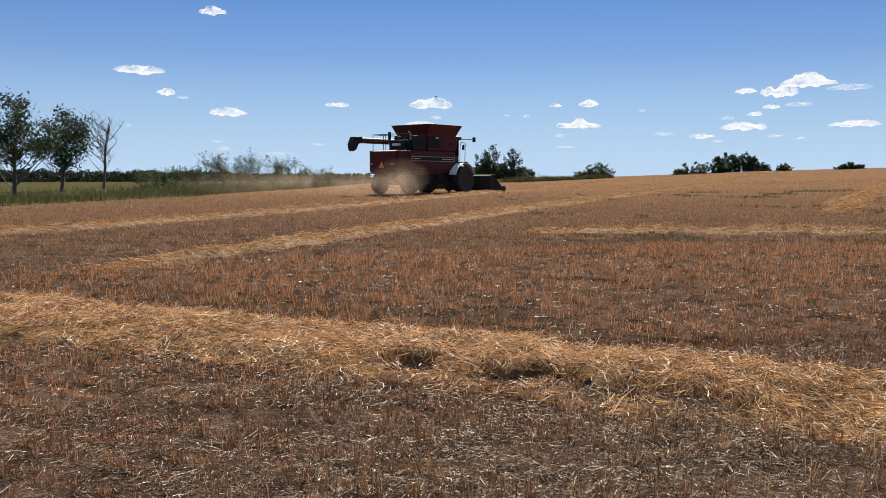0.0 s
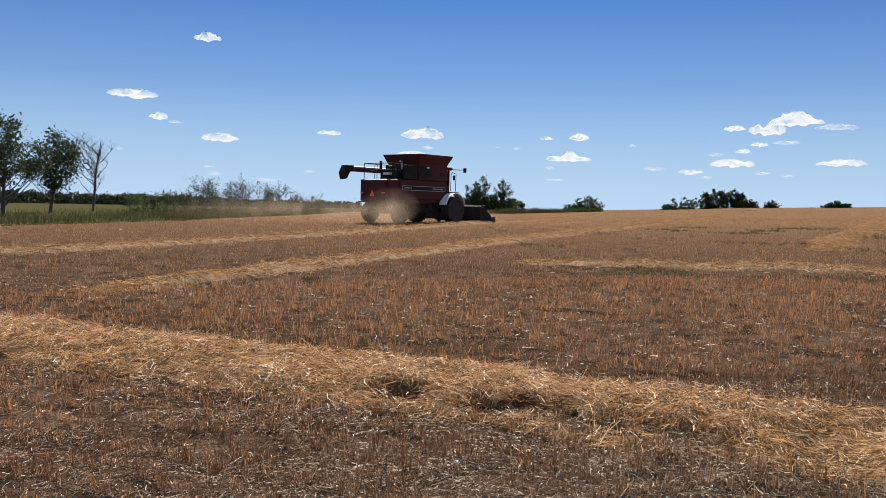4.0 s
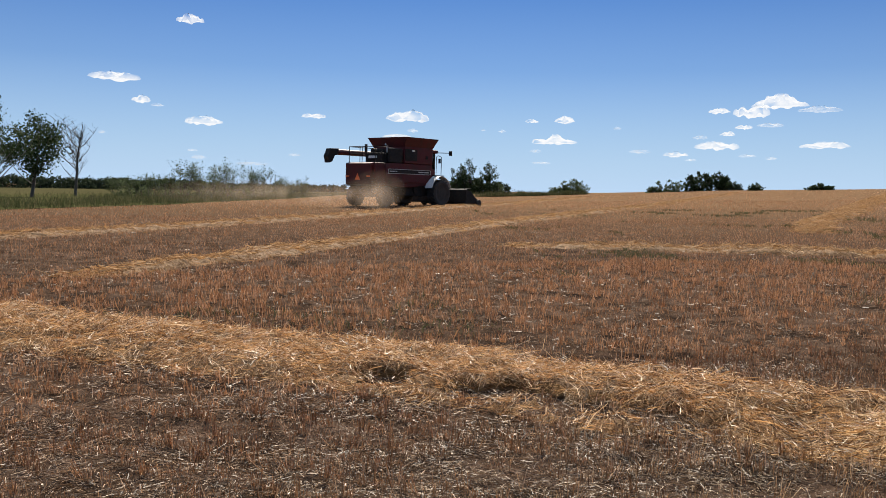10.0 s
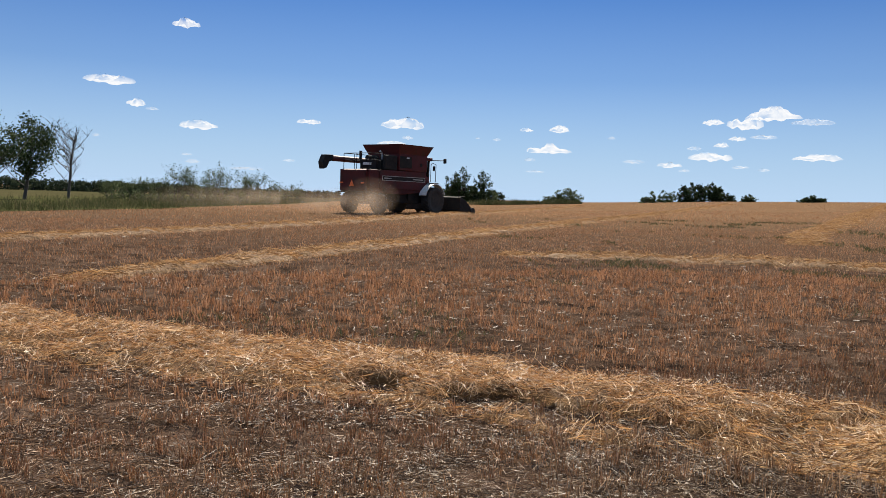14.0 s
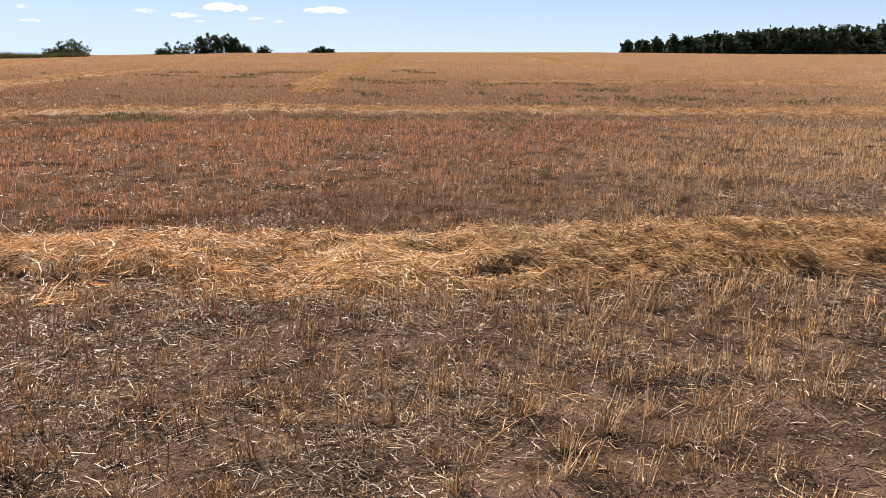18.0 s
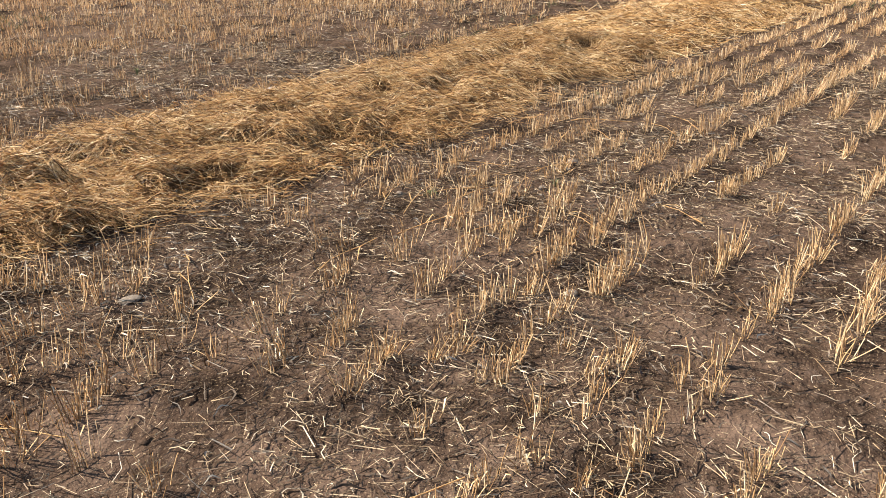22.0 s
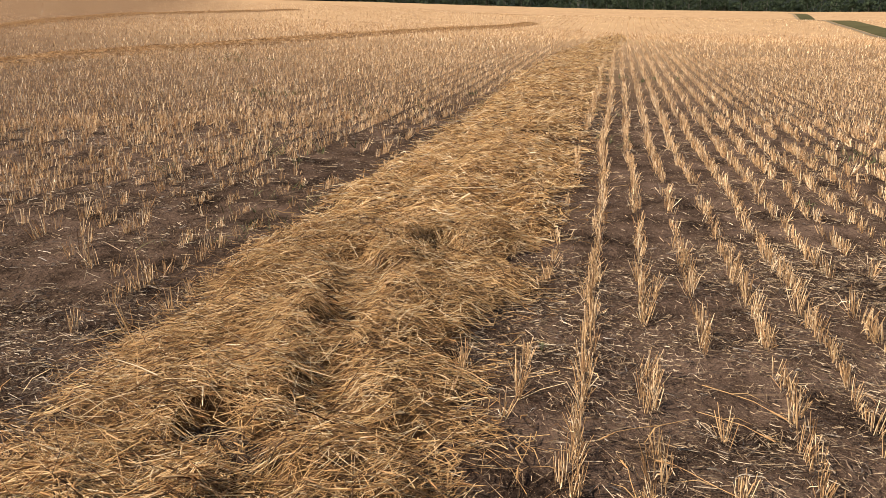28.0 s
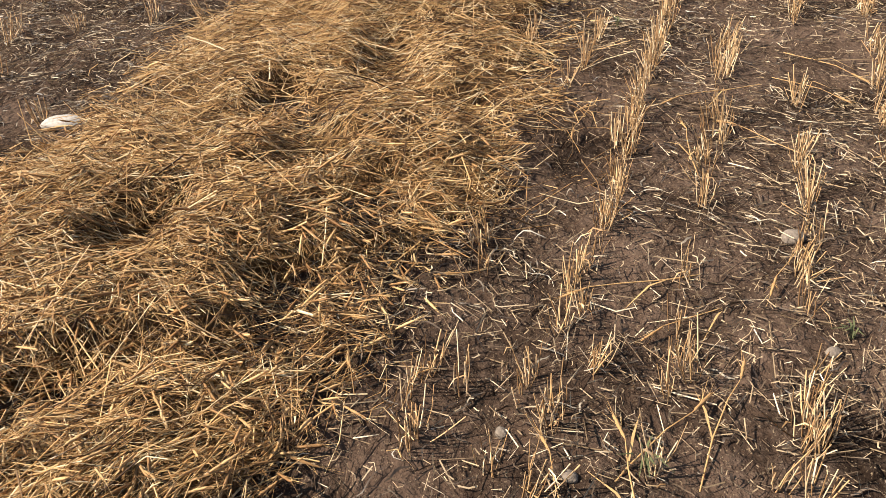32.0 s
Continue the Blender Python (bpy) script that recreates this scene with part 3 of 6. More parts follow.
def windrow(line, label, high, per_m2, length, radius, seed, rings=3, cell=0.1, sides=3, straw_look=SWATH):
    tilt = 0.24 if cell < 0.3 else 0.07
    rng = np.random.default_rng(seed)
    s, mid, half, t, nrm = spline(line, cell)
    u = np.linspace(-1, 1, 27 if cell < 0.2 else 13)
    if straw_look is OLD_STRAW:
        high = high * np.clip(s / 1.6, 0.0, 1)
    else:
        high = np.full(len(s), high)
    # each side has a ragged rim of its own
    rim = [1 + 0.34 * (value_noise(mid[:, 0] + k_, mid[:, 1], 0.8, seed) - 0.5) + 0.22 * (value_noise(mid[:, 0] + k_, mid[:, 1], 0.3, seed + 1) - 0.5) for k_ in (0, 60)]
    edge = (rim[0] + rim[1]) / 2
    g = mid[:, None] + nrm[:, None] * (u[None, :] * half[:, None] * np.where(u[None, :] < 0, rim[0][:, None], rim[1][:, None]))[..., None]
    z = soil_z(g[..., 0], g[..., 1]) - 0.015 + 0.85 * heap(g[..., 0], g[..., 1], u[None], high[:, None]) - 0.07 * in_hollow(g[..., 0], g[..., 1])
    k, m = z.shape
    i, j = np.meshgrid(np.arange(k - 1), np.arange(m - 1), indexing="ij")
    f = np.stack([i * m + j, (i + 1) * m + j, (i + 1) * m + j + 1, i * m + j + 1], -1).reshape(-1, 4)
    bed = mesh_object("windrow", np.concatenate([g, z[..., None]], -1).reshape(-1, 3), f, OLD_BED if straw_look is OLD_STRAW else SHADED_BED)
    bed.data.shade_smooth()
    tagged(bed, label, "windrow", "straw windrows", "stuff")
    total = int(per_m2 * np.sum(2 * half) * cell)
    q = rng.integers(0, len(s), total)
    uu = np.where(rng.random(total) < 0.95, np.clip(rng.normal(0, 0.58, total), -0.98, 0.98), rng.uniform(-1.4, 1.4, total))
    p = mid[q] + nrm[q] * (uu * half[q] * np.where(uu < 0, rim[0][q], rim[1][q]))[:, None] + rng.normal(0, cell * 0.6, (total, 2))
    stay = rng.random(total) > 0.96 * in_hollow(p[:, 0], p[:, 1])
    stay &= (p[:, 0] > 4.5) | (rng.random(total) < 0.25 + 1.5 * value_noise(p[:, 0], p[:, 1], 0.45, seed + 6))
    stay &= rng.random(total) < 0.25 + 1.5 * value_noise(p[:, 0], p[:, 1], 0.15, seed + 7)
    stay &= np.hypot(p[:, 0] - 9.24, p[:, 1] - 3.82) > 0.3
    p, q, total = p[stay], q[stay], int(stay.sum())
    base = np.arctan2(t[q, 1], t[q, 0])
    # combed sheaves: neighbours lie alike, mostly across the row, most of the rest crossed
    swing = 0.6 * value_noise(p[:, 0], p[:, 1], 0.55, seed + 5) + 0.4 * value_noise(p[:, 0], p[:, 1], 0.22, seed + 8)
    ang = base + 2.0 + (swing - 0.5) * 3.0 + np.where(rng.random(total) < 0.55, rng.normal(0, 0.3, total), rng.uniform(-1.57, 1.57, total))
    ln = rng.uniform(0.25, 1.0, total) * np.where(rng.random(total) < 0.12, 1.5, 1.0) * length
    broken = rng.random(total) < (0.25 if cell < 0.2 else 0)
    ln = np.where(broken, ln * 0.4, ln)
    dirn = np.stack([np.cos(ang), np.sin(ang)], 1)
    steps = np.linspace(-0.5, 0.5, rings)
    xy = p[:, None] + dirn[:, None] * (ln[:, None] * steps[None])[..., None]
    side = np.stack([-dirn[:, 1], dirn[:, 0]], 1)
    xy += side[:, None] * ((1 - 4 * steps ** 2)[None] * (rng.normal(0, 0.24, total) * ln)[:, None])[..., None]
    rel = xy - mid[q][:, None]
    ux = np.einsum("nkd,nd->nk", rel, nrm[q]) / (half[q] * edge[q])[:, None]
    hz = heap(xy[..., 0], xy[..., 1], ux, high[q][:, None])
    hz = hz * 0.55 + hz.mean(1, keepdims=True) * 0.45
    zz = soil_z(xy[..., 0], xy[..., 1]) + hz + np.abs(rng.normal(0.0, 0.026, total))[:, None] + rng.normal(0, tilt, total)[:, None] * ln[:, None] * steps[None] + 0.004
    if cell < 0.2:
        zz += np.where(rng.random(total) < 0.035, rng.uniform(0.2, 0.75, total), 0)[:, None] * ln[:, None] * (steps + 0.5)[None]
    rr = np.repeat((radius * rng.uniform(0.55, 1.45, total) * np.where(rng.random(total) < 0.12, 1.7, 1) * np.where(broken, 1.5, 1))[:, None], rings, 1)
    rr[:, -1] *= 0.6
    v, f = tubes(np.concatenate([xy, zz[..., None]], -1), rr, sides)
    straw = mesh_object("loose_straw", v, f, straw_look, bed)
    tagged(straw, "dull tan straws lying tangled" if straw_look is OLD_STRAW else "long golden cut straws lying tangled", kind="stuff")
    return bed


NEAR_LINE = ((-24, 16.0, 1.5), (-9.5, 11.0, 1.7), (-4.8, 9.05, 1.85), (-0.3, 7.4, 1.7), (3.1, 5.45, 1.65), (4.6, 4.85, 1.5), (6.4, 4.1, 1.4), (7.5, 3.5, 1.55), (9.0, 2.85, 1.85), (15.0, 0.1, 1.95), (17.0, -0.95, 2.0), (29.5, -6.7, 2.0), (38, -11.2, 1.8), (46, -15.4, 1.3), (54, -20.2, 0.8))
windrow(NEAR_LINE[:2], "low golden windrow of cut wheat lying on stubble", 0.15, 500, 0.5, 0.004, 20, 2, 0.2)
windrow(NEAR_LINE[1:6], "low ragged windrow of cut wheat lying on stubble", 0.12, 3300, 0.22, 0.0014, 21, 3, 0.1, 2)
NEAREST = windrow(((4.1, 5.1, 1.5),) + NEAR_LINE[5:9] + ((12.5, 1.25, 1.9),), "golden windrow of cut bearded wheat, matted and full of hollows", 0.165, 3900, 0.25, 0.00135, 23)
windrow(((12.0, 1.48, 1.9),) + NEAR_LINE[9:11], "golden windrow of cut wheat", 0.16, 1900, 0.30, 0.0021, 24, 3, 0.1, 2)
windrow(NEAR_LINE[10:], "golden windrow running away over the field", 0.18, 700, 0.32, 0.0035, 22, 2, 0.25, 2)
FAR_LINES = (
    ((-22, 5, 1.0), (-10.5, 20.5, 1.0), (-7.9, 25.4, 1.0), (-3.7, 34, 1.0), (5.7, 59.5, 1.1), (24.6, 123, 1.4)),
    ((-5.6, 13.2, 0.6), (-4.5, 15.5, 0.8), (-3.2, 18.1, 0.95), (-1.7, 21.4, 1.0), (3.0, 31.3, 1.1), (14, 52, 1.2), (27.4, 81.5, 1.4), (48, 125, 1.7)),
    ((2.0, 21.3, 0.8), (5.0, 21.0, 1.2), (9.8, 19.8, 1.2), (14.5, 17.9, 1.3), (19.5, 15.1, 1.4), (25, 12.2, 1.5), (30, 10.2, 1.5), (35.1, 7.8, 1.6), (39.8, 4.0, 1.6), (47.8, -1.0, 1.6), (60.7, -9.6, 1.7), (90, -27, 1.8)),
    ((13, 27, 1.0), (16.2, 33.2, 1.3), (19.2, 37.5, 1.4), (25.2, 47, 1.5), (35.5, 64, 1.6), (66, 112, 1.8)),
    ((23.3, 31, 1.2), (34.5, 25.3, 1.4), (41.7, 17.2, 1.5), (88, 12, 1.8), (130, -6, 1.8)),
    ((43, 40.5, 1.5), (53.7, 58.7, 1.6), (79, 95, 1.8)),
)
for n_, line in enumerate(FAR_LINES):
    windrow(line, "long golden windrow of cut straw across the far stubble", 0.14, 260, 0.32, 0.0046, 30 + n_, 2, 0.25, 2, OLD_STRAW)


# ---- stubble ----
WALK = np.array([(0, 0), (1.3, 0.46), (2.5, 1.0), (3.7, 1.6), (4.8, 2.2), (5.9, 2.6)])


def off_walk(p):
    return np.min(np.hypot(p[:, None, 0] - WALK[None, :, 0], p[:, None, 1] - WALK[None, :, 1]), axis=1)


def in_windrow(p, share=0.85):
    """True on the near windrow."""
    s, mid, half, t, nrm = spline(NEAR_LINE[:12], 0.3)
    out = np.zeros(len(p), bool)
    close = np.where((p[:, 0] > -24) & (p[:, 0] < 33))[0]
    for c in np.array_split(close, max(1, len(close) // 20000)):
        d = np.hypot(p[c, None, 0] - mid[None, :, 0], p[c, None, 1] - mid[None, :, 1])
        k = d.argmin(1)
        out[c] = d[np.arange(len(c)), k] < half[k] * share
    return out


def field_side(p):
    """True inside the field, by the line of its edge."""
    e_ = np.array(EDGE, float)
    inside = p[:, 0] > np.interp(p[:, 1], e_[:, 1], e_[:, 0]) + 0.5
    k_ = np.array(TRACK_LINE, float)
    off = p[:, 1] - np.interp(p[:, 0], k_[:, 0], k_[:, 1])
    return inside & ~((p[:, 0] > 28) & (off > -3.8) & (off < 1.2))


def row_points(rng, gap, step, reach, jitter):
    """Points along the drill rows, within reach of the walk's middle."""
    first = -0.69 - gap * int(reach / gap)
    rows, cols = np.arange(first, reach, gap), np.arange(-reach, reach, step)
    a_, b_ = np.meshgrid(rows, cols, indexing="ij")
    a_ = a_ + rng.normal(0, jitter, a_.shape)
    b_ = b_ + rng.uniform(-step, step, b_.shape) * 0.6
    a_ = a_ + 0.05 * (value_noise(a_, b_, 2.7, 7) - 0.5) + 0.01 * np.clip(b_ - 6, 0, 12) + 0.4 * np.clip((np.abs(b_ - 6) - 9) / 12, 0, 1) * (value_noise(a_ * 0.02, b_, 14.0, 9) - 0.5)
    p = (ACROSS[None, None] * a_[..., None] + ALONG[None, None] * b_[..., None]).reshape(-1, 2) + np.array([3.0, 1.2])
    strong = rng.random(len(rows))
    known = {2.68: 1.15, 2.99: 0.5, 3.3: 0.45, 2.37: 0.4, 2.07: 0.4, 1.76: 0.85, 1.46: 1.3, 1.15: 1.05, 0.85: 0.35, 0.54: 0.9, 0.24: 0.5, -0.07: 1.0, -0.38: 0.3, -0.69: 0.9}
    for at, value in known.items():
        strong[np.abs(rows - at) < 0.06] = value
    return p, np.repeat(strong, len(cols))


def bare_strip(p):
    """How bare the ground is beside the windrow's far edge, 0 to 1."""
    q = p - np.array([3.0, 1.2])
    al, ac = q @ ALONG, q @ ACROSS
    reach_ = np.interp(al, (-6, 0, 3, 8.9, 10, 11.5, 17, 30), (5.3, 6.2, 7.6, 8.0, 6.9, 6.3, 5.9, 5.2))
    return np.clip((reach_ - ac) / 0.8 + 0.5, 0, 1) * (ac > 4.2) * np.clip((al - 0.5) / 2, 0, 1)


def seen_side(p):
    """The half of the field that lies ahead of the walk."""
    az0 = np.degrees(np.arctan2(p[:, 0], p[:, 1]))
    az1 = np.degrees(np.arctan2(p[:, 0] - 5.9, p[:, 1] - 2.6))
    return ((az0 > -33) & (az0 < 85)) | ((az1 > 60) & (az1 < 139))


def stubble_near():
    rng = np.random.default_rng(41)
    p, row = row_points(rng, 0.3067, 0.085, 17, 0.018)
    d = off_walk(p)
    clumped = np.clip((value_noise(p[:, 0], p[:, 1], 0.3, 44) - 0.3) * 3.4, 0.1, 1.1)
    q_ = p - np.array([3.0, 1.2])
    faint = q_ @ ALONG < np.interp(q_ @ ACROSS, (-1, 0.2, 0.6, 1.1, 1.5, 3.3), (0.5, 0.8, 2.5, 2.9, 3.4, 3.9))
    row = np.where(faint, np.maximum(row, 0.7), row)
    p = p + rng.normal(0, 1, p.shape) * np.where(faint, 0.05, 0.0)[:, None]
    dens = (0.35 + 0.9 * value_noise(p[:, 0], p[:, 1], 0.8, 42)) * (0.3 + 0.9 * row) * np.maximum(clumped, 0.6 * (row > 1.1))
    older = np.clip((p[:, 1] - 3.5) / 4.0, 0, 1)
    dens = dens * np.where(p[:, 1] > 3.5, 2.4 + 1.4 * older, np.where(p[:, 0] < 6.6, 2.0, np.clip(1.3 + (p[:, 0] - 8) * 0.35, 1.3, 2.6)))
    bare = np.maximum(np.exp(-((p[:, 0] - 5.8) ** 2 + (p[:, 1] - 2.8) ** 2) / 1.8), 0.9 * bare_strip(p))
    flank = np.where(in_windrow(p, 1.3) & (p[:, 0] > 4), 0.35, 1.0)
    keep = (d < 15) & (d > 0.35) & (rng.random(len(p)) < dens * (1 - 0.75 * bare) * flank) & (~in_windrow(p) | ((rng.random(len(p)) < 0.3) & (p[:, 0] < 4.5))) & (seen_side(p) | (d < 6))
    p, d = p[keep], d[keep]
    count = rng.integers(7, 18, len(p))
    own = np.repeat(np.arange(len(p)), count)
    off = ALONG * rng.normal(0, 0.028, (len(own), 1)) + rng.normal(0, 0.010, (len(own), 2))
    b = p[own] + off
    lean = off * 4.5 + rng.normal(0, 0.13, (len(own), 2)) + rng.normal(0, 0.14, (len(p), 2))[own]
    lean = np.where(rng.random((len(own), 1)) < 0.08, lean * 4.5, lean)
    h = 0.9 * (1 - 0.2 * np.clip((b[:, 1] - 3.0) / 4, 0, 1)) * rng.uniform(0.5, 1.2, len(own)) * (0.09 + 0.085 * value_noise(b[:, 0], b[:, 1], 1.3, 43)) * rng.uniform(0.8, 1.15, len(p))[own]
    z0 = soil_z(b[:, 0], b[:, 1]) - 0.02
    base = np.concatenate([b, z0[:, None]], 1)
    tilt = np.concatenate([lean, np.ones((len(own), 1))], 1)
    tilt /= np.linalg.norm(tilt, axis=1, keepdims=True)
    tip = base + tilt * (h + 0.02)[:, None]
    midp = (base + tip) / 2 + rng.normal(0, 0.004, base.shape)
    dd = d[own]
    rad = rng.uniform(0.0011, 0.0023, len(own)) * np.clip(dd / 8, 1, 1.35)
    close, mid_ = dd < 3.2, (dd >= 3.2) & (dd < 6.0)
    v, f = merged([tubes(np.stack([base, midp, tip], 1)[close], np.stack([rad * 1.1, rad, rad * 0.9], 1)[close]),
                   tubes(np.stack([base, tip], 1)[mid_], np.stack([rad * 1.1, rad], 1)[mid_]),
                   tubes(np.stack([base, tip], 1)[dd >= 6.0], np.stack([rad * 1.2, rad], 1)[dd >= 6.0], 2)])
    # dry leaf scraps that still hang on the nearer stalks
    pick = np.where((dd < 7) & (rng.random(len(own)) < 0.3))[0]
    at = base[pick] + (tip - base)[pick] * rng.uniform(0.25, 0.9, (len(pick), 1))
    way = np.concatenate([rng.normal(0, 1, (len(pick), 2)), rng.normal(-0.2, 0.6, (len(pick), 1))], 1)
    way *= (rng.uniform(0.02, 0.06, len(pick)) / np.linalg.norm(way, axis=1))[:, None]
    scraps = tubes(np.stack([at, at + way * 0.6 + np.array([0, 0, 0.008]), at + way + np.array([0, 0, -0.012])], 1), rng.uniform(0.0012, 0.0028, (len(pick), 1)) * np.array([[0.7, 1.0, 0.2]]), 2)
    v, f = merged([(v, f), scraps])
    ob = mesh_object("stubble", v, f, STUBBLE)
    tagged(ob, "short golden wheat stubble standing in drilled rows", "stubble", kind="stuff")


def stubble_far():
    rng = np.random.default_rng(51)
    pieces = []
    for inner, outer, gap, step, width, high in ((13.5, 34, 0.3067, 0.02, 0.004, 0.08), (33, 75, 0.3067, 0.13, 0.0095, 0.085), (74, 170, 0.6134, 0.6, 0.024, 0.08)):
        p, row = row_points(rng, gap, step, outer + 2, 0.03)
        d = off_walk(p)
        dens = (0.42 + 0.85 * value_noise(p[:, 0], p[:, 1], 2.2, 52) * (0.6 + 0.5 * row)) * np.maximum(np.clip((value_noise(p[:, 0], p[:, 1], 0.6, 53) - 0.25) * 2.5, 0.62, 1.2), 1 - np.clip((p[:, 1] - 4) / 8, 0, 1))
        keep = (d > inner) & (d < outer) & (rng.random(len(p)) < dens * (1 - 0.85 * bare_strip(p))) & seen_side(p) & field_side(p)
        p = p[keep]
        h = high * rng.uniform(0.6, 1.25, len(p)) * (1.75 - 0.75 * np.clip((p[:, 1] - 4) / 8, 0, 1))
        lean = rng.normal(0, 0.3, (len(p), 2)) * h[:, None]
        z0 = soil_z(p[:, 0], p[:, 1]) - 0.02
        base = np.concatenate([p, z0[:, None]], 1)
        tip = base + np.concatenate([lean, h[:, None]], 1)
        r_ = width * rng.uniform(0.6, 1.3, len(p))
        pieces.append(tubes(np.stack([base, tip], 1), np.stack([r_, r_ * 0.7], 1), 2))
    v, f = merged(pieces)
    ob = mesh_object("stubble", v, f, STUBBLE)
    tagged(ob, "golden wheat stubble over the far field", "stubble", kind="stuff")


def litter():
    rng = np.random.default_rng(61)
    pieces = []
    for count, reach, ln, r_, sides in ((240000, 4.7, 0.028, 0.0013, 3), (280000, 5.2, 0.028, 0.0014, 2), (400000, 14.0, 0.036, 0.0016, 2), (150000, 32.0, 0.045, 0.002, 2)):
        p = (np.array([1.2, 5.0]) if reach == 5.2 else np.array([4.4, 1.6])) + rng.uniform(-1, 1, (count, 2)) * np.array([reach + 2.3, 2.7 if reach == 5.2 else reach])
        p = p[rng.random(len(p)) < 0.2 + 1.5 * value_noise(p[:, 0], p[:, 1], 0.6, 62) ** 2]
        p = p[seen_side(p) | (off_walk(p) < 4)]
        p = p[(reach != 5.2) | (p[:, 0] < 3.8)]
        p = p[(reach < 30) | (off_walk(p) > 11)]
        n = len(p)
        ang, l_ = rng.uniform(0, 2 * np.pi, n), ln * rng.exponential(1.0, n) + 0.015
        l_ = np.minimum(l_, 0.2)
        dz = rng.normal(0, 0.12, n)
        steps = np.array([-0.5, 0.0, 0.5])
        dirn = np.stack([np.cos(ang), np.sin(ang)], 1)
        xy = p[:, None] + dirn[:, None] * (l_[:, None] * steps)[..., None]
        xy[:, 1] += rng.normal(0, 0.34, (n, 2)) * l_[:, None]
        z = soil_z(xy[..., 0], xy[..., 1]) + 0.008 + np.abs(rng.normal(0, 0.01, n))[:, None] + (dz * l_)[:, None] * steps[None]
        slim = np.clip(off_walk(p) / 7, 0.6, 1.1) if sides < 3 and reach < 30 else 1.0
        rr = np.repeat((r_ * slim * rng.uniform(0.6, 1.5, n))[:, None], 3, 1)
        pieces.append(tubes(np.concatenate([xy, z[..., None]], -1)[:, ::1 if sides > 2 else 2], rr[:, ::1 if sides > 2 else 2], 2))
    v, f = merged(pieces)
    ob = mesh_object("straw_litter", v, f, LITTER)
    tagged(ob, "pale weather-worn bits of straw and chaff on bare soil", "straw litter", kind="stuff")


def dry_leaves():
    """Curled brown leaf strips and stems lying about on the bare soil by the windrow."""
    rng = np.random.default_rng(63)
    n = 9000
    p = np.array([6.6, 1.9]) + rng.uniform(-1, 1, (n, 2)) * np.array([4.2, 2.6])
    p = p[rng.random(n) < 0.12 + 1.3 * value_noise(p[:, 0], p[:, 1], 0.5, 64) ** 2]
    n = len(p)
    turn_, curl, ln = rng.uniform(0, 6.28, n), rng.normal(0, 1.3, n), rng.uniform(0.04, 0.15, n)
    k = np.linspace(0, 1, 6)
    heading = turn_[:, None] + curl[:, None] * k[None] + 0.5 * np.sin(k[None] * 7 + turn_[:, None])
    xy = p[:, None] + np.cumsum(np.stack([np.cos(heading), np.sin(heading)], -1) * (ln / 6)[:, None, None], axis=1)
    z = soil_z(xy[..., 0], xy[..., 1]) + 0.006 + np.abs(rng.normal(0, 0.012, n))[:, None] * np.sin(k * 3.1)[None]
    rr = (rng.uniform(0.0012, 0.0034, n)[:, None] * np.array([0.5, 1, 1.1, 1, 0.8, 0.3])[None])
    tagged(mesh_object("dry_leaves", *tubes(np.concatenate([xy, z[..., None]], -1), rr, 2), HUSK), "curled brown and grey dry leaves on bare soil", "dry leaves", kind="stuff")


def ear_pieces(rng, foot, dirn, scale):
    """Bearded ears: bodies (lumpy spindles) and awns, from foot points (n, 3) along unit dirn (n, 3)."""
    n = len(foot)
    along = np.linspace(0, 1, 7)
    ln = 0.075 * scale
    pts = foot[:, None] + dirn[:, None] * (along[None] * ln[:, None])[..., None]
    r_ = 0.75 * np.array([0.0014, 0.0048, 0.0040, 0.0060, 0.0046, 0.0048, 0.0010])[None] * scale[:, None]
    body = tubes(pts, r_, 4)
    m = 12
    at = rng.uniform(0.15, 1.0, (n, m))
    a0 = foot[:, None] + dirn[:, None] * (at * ln[:, None])[..., None]
    out = dirn[:, None] + rng.normal(0, 0.28, (n, m, 3))
    out /= np.linalg.norm(out, axis=2, keepdims=True)
    a1 = a0 + out * (rng.uniform(0.04, 0.07, (n, m)) * scale[:, None])[..., None]
    awn = tubes(np.stack([a0, a1], 2).reshape(-1, 2, 3), np.tile([[0.0006, 0.0002]], (n * m, 1)), 2)
    return body, awn


def windrow_ears():
    rng = np.random.default_rng(65)
    s, mid, half, t, nrm = spline(NEAR_LINE[4:10], 0.1)
    n = 4200
    q = np.where(rng.random(n) < 0.75, rng.integers(22, 62, n), rng.integers(10, 80, n))
    u = rng.uniform(-1.05, 1.0, n)
    p = mid[q] + nrm[q] * (u * half[q])[:, None] + rng.normal(0, 0.05, (n, 2))
    z = soil_z(p[:, 0], p[:, 1]) + heap(p[:, 0], p[:, 1], u, 0.17) + rng.uniform(0.0, 0.045, n)
    ang = np.arctan2(t[q, 1], t[q, 0]) + np.pi + rng.normal(0.5, 0.8, n)
    d = np.stack([np.cos(ang), np.sin(ang), rng.normal(0.15, 0.3, n)], 1)
    d /= np.linalg.norm(d, axis=1, keepdims=True)
    body, awn = ear_pieces(rng, np.concatenate([p, z[:, None]], 1), d, rng.uniform(0.8, 1.2, n))
    ears = tagged(mesh_object("wheat_ears", *body, EAR, NEAREST), "bearded golden wheat ears in the windrow", kind="stuff")
    tagged(mesh_object("awns", *awn, SWATH, ears), "fine pale awns", kind="stuff")


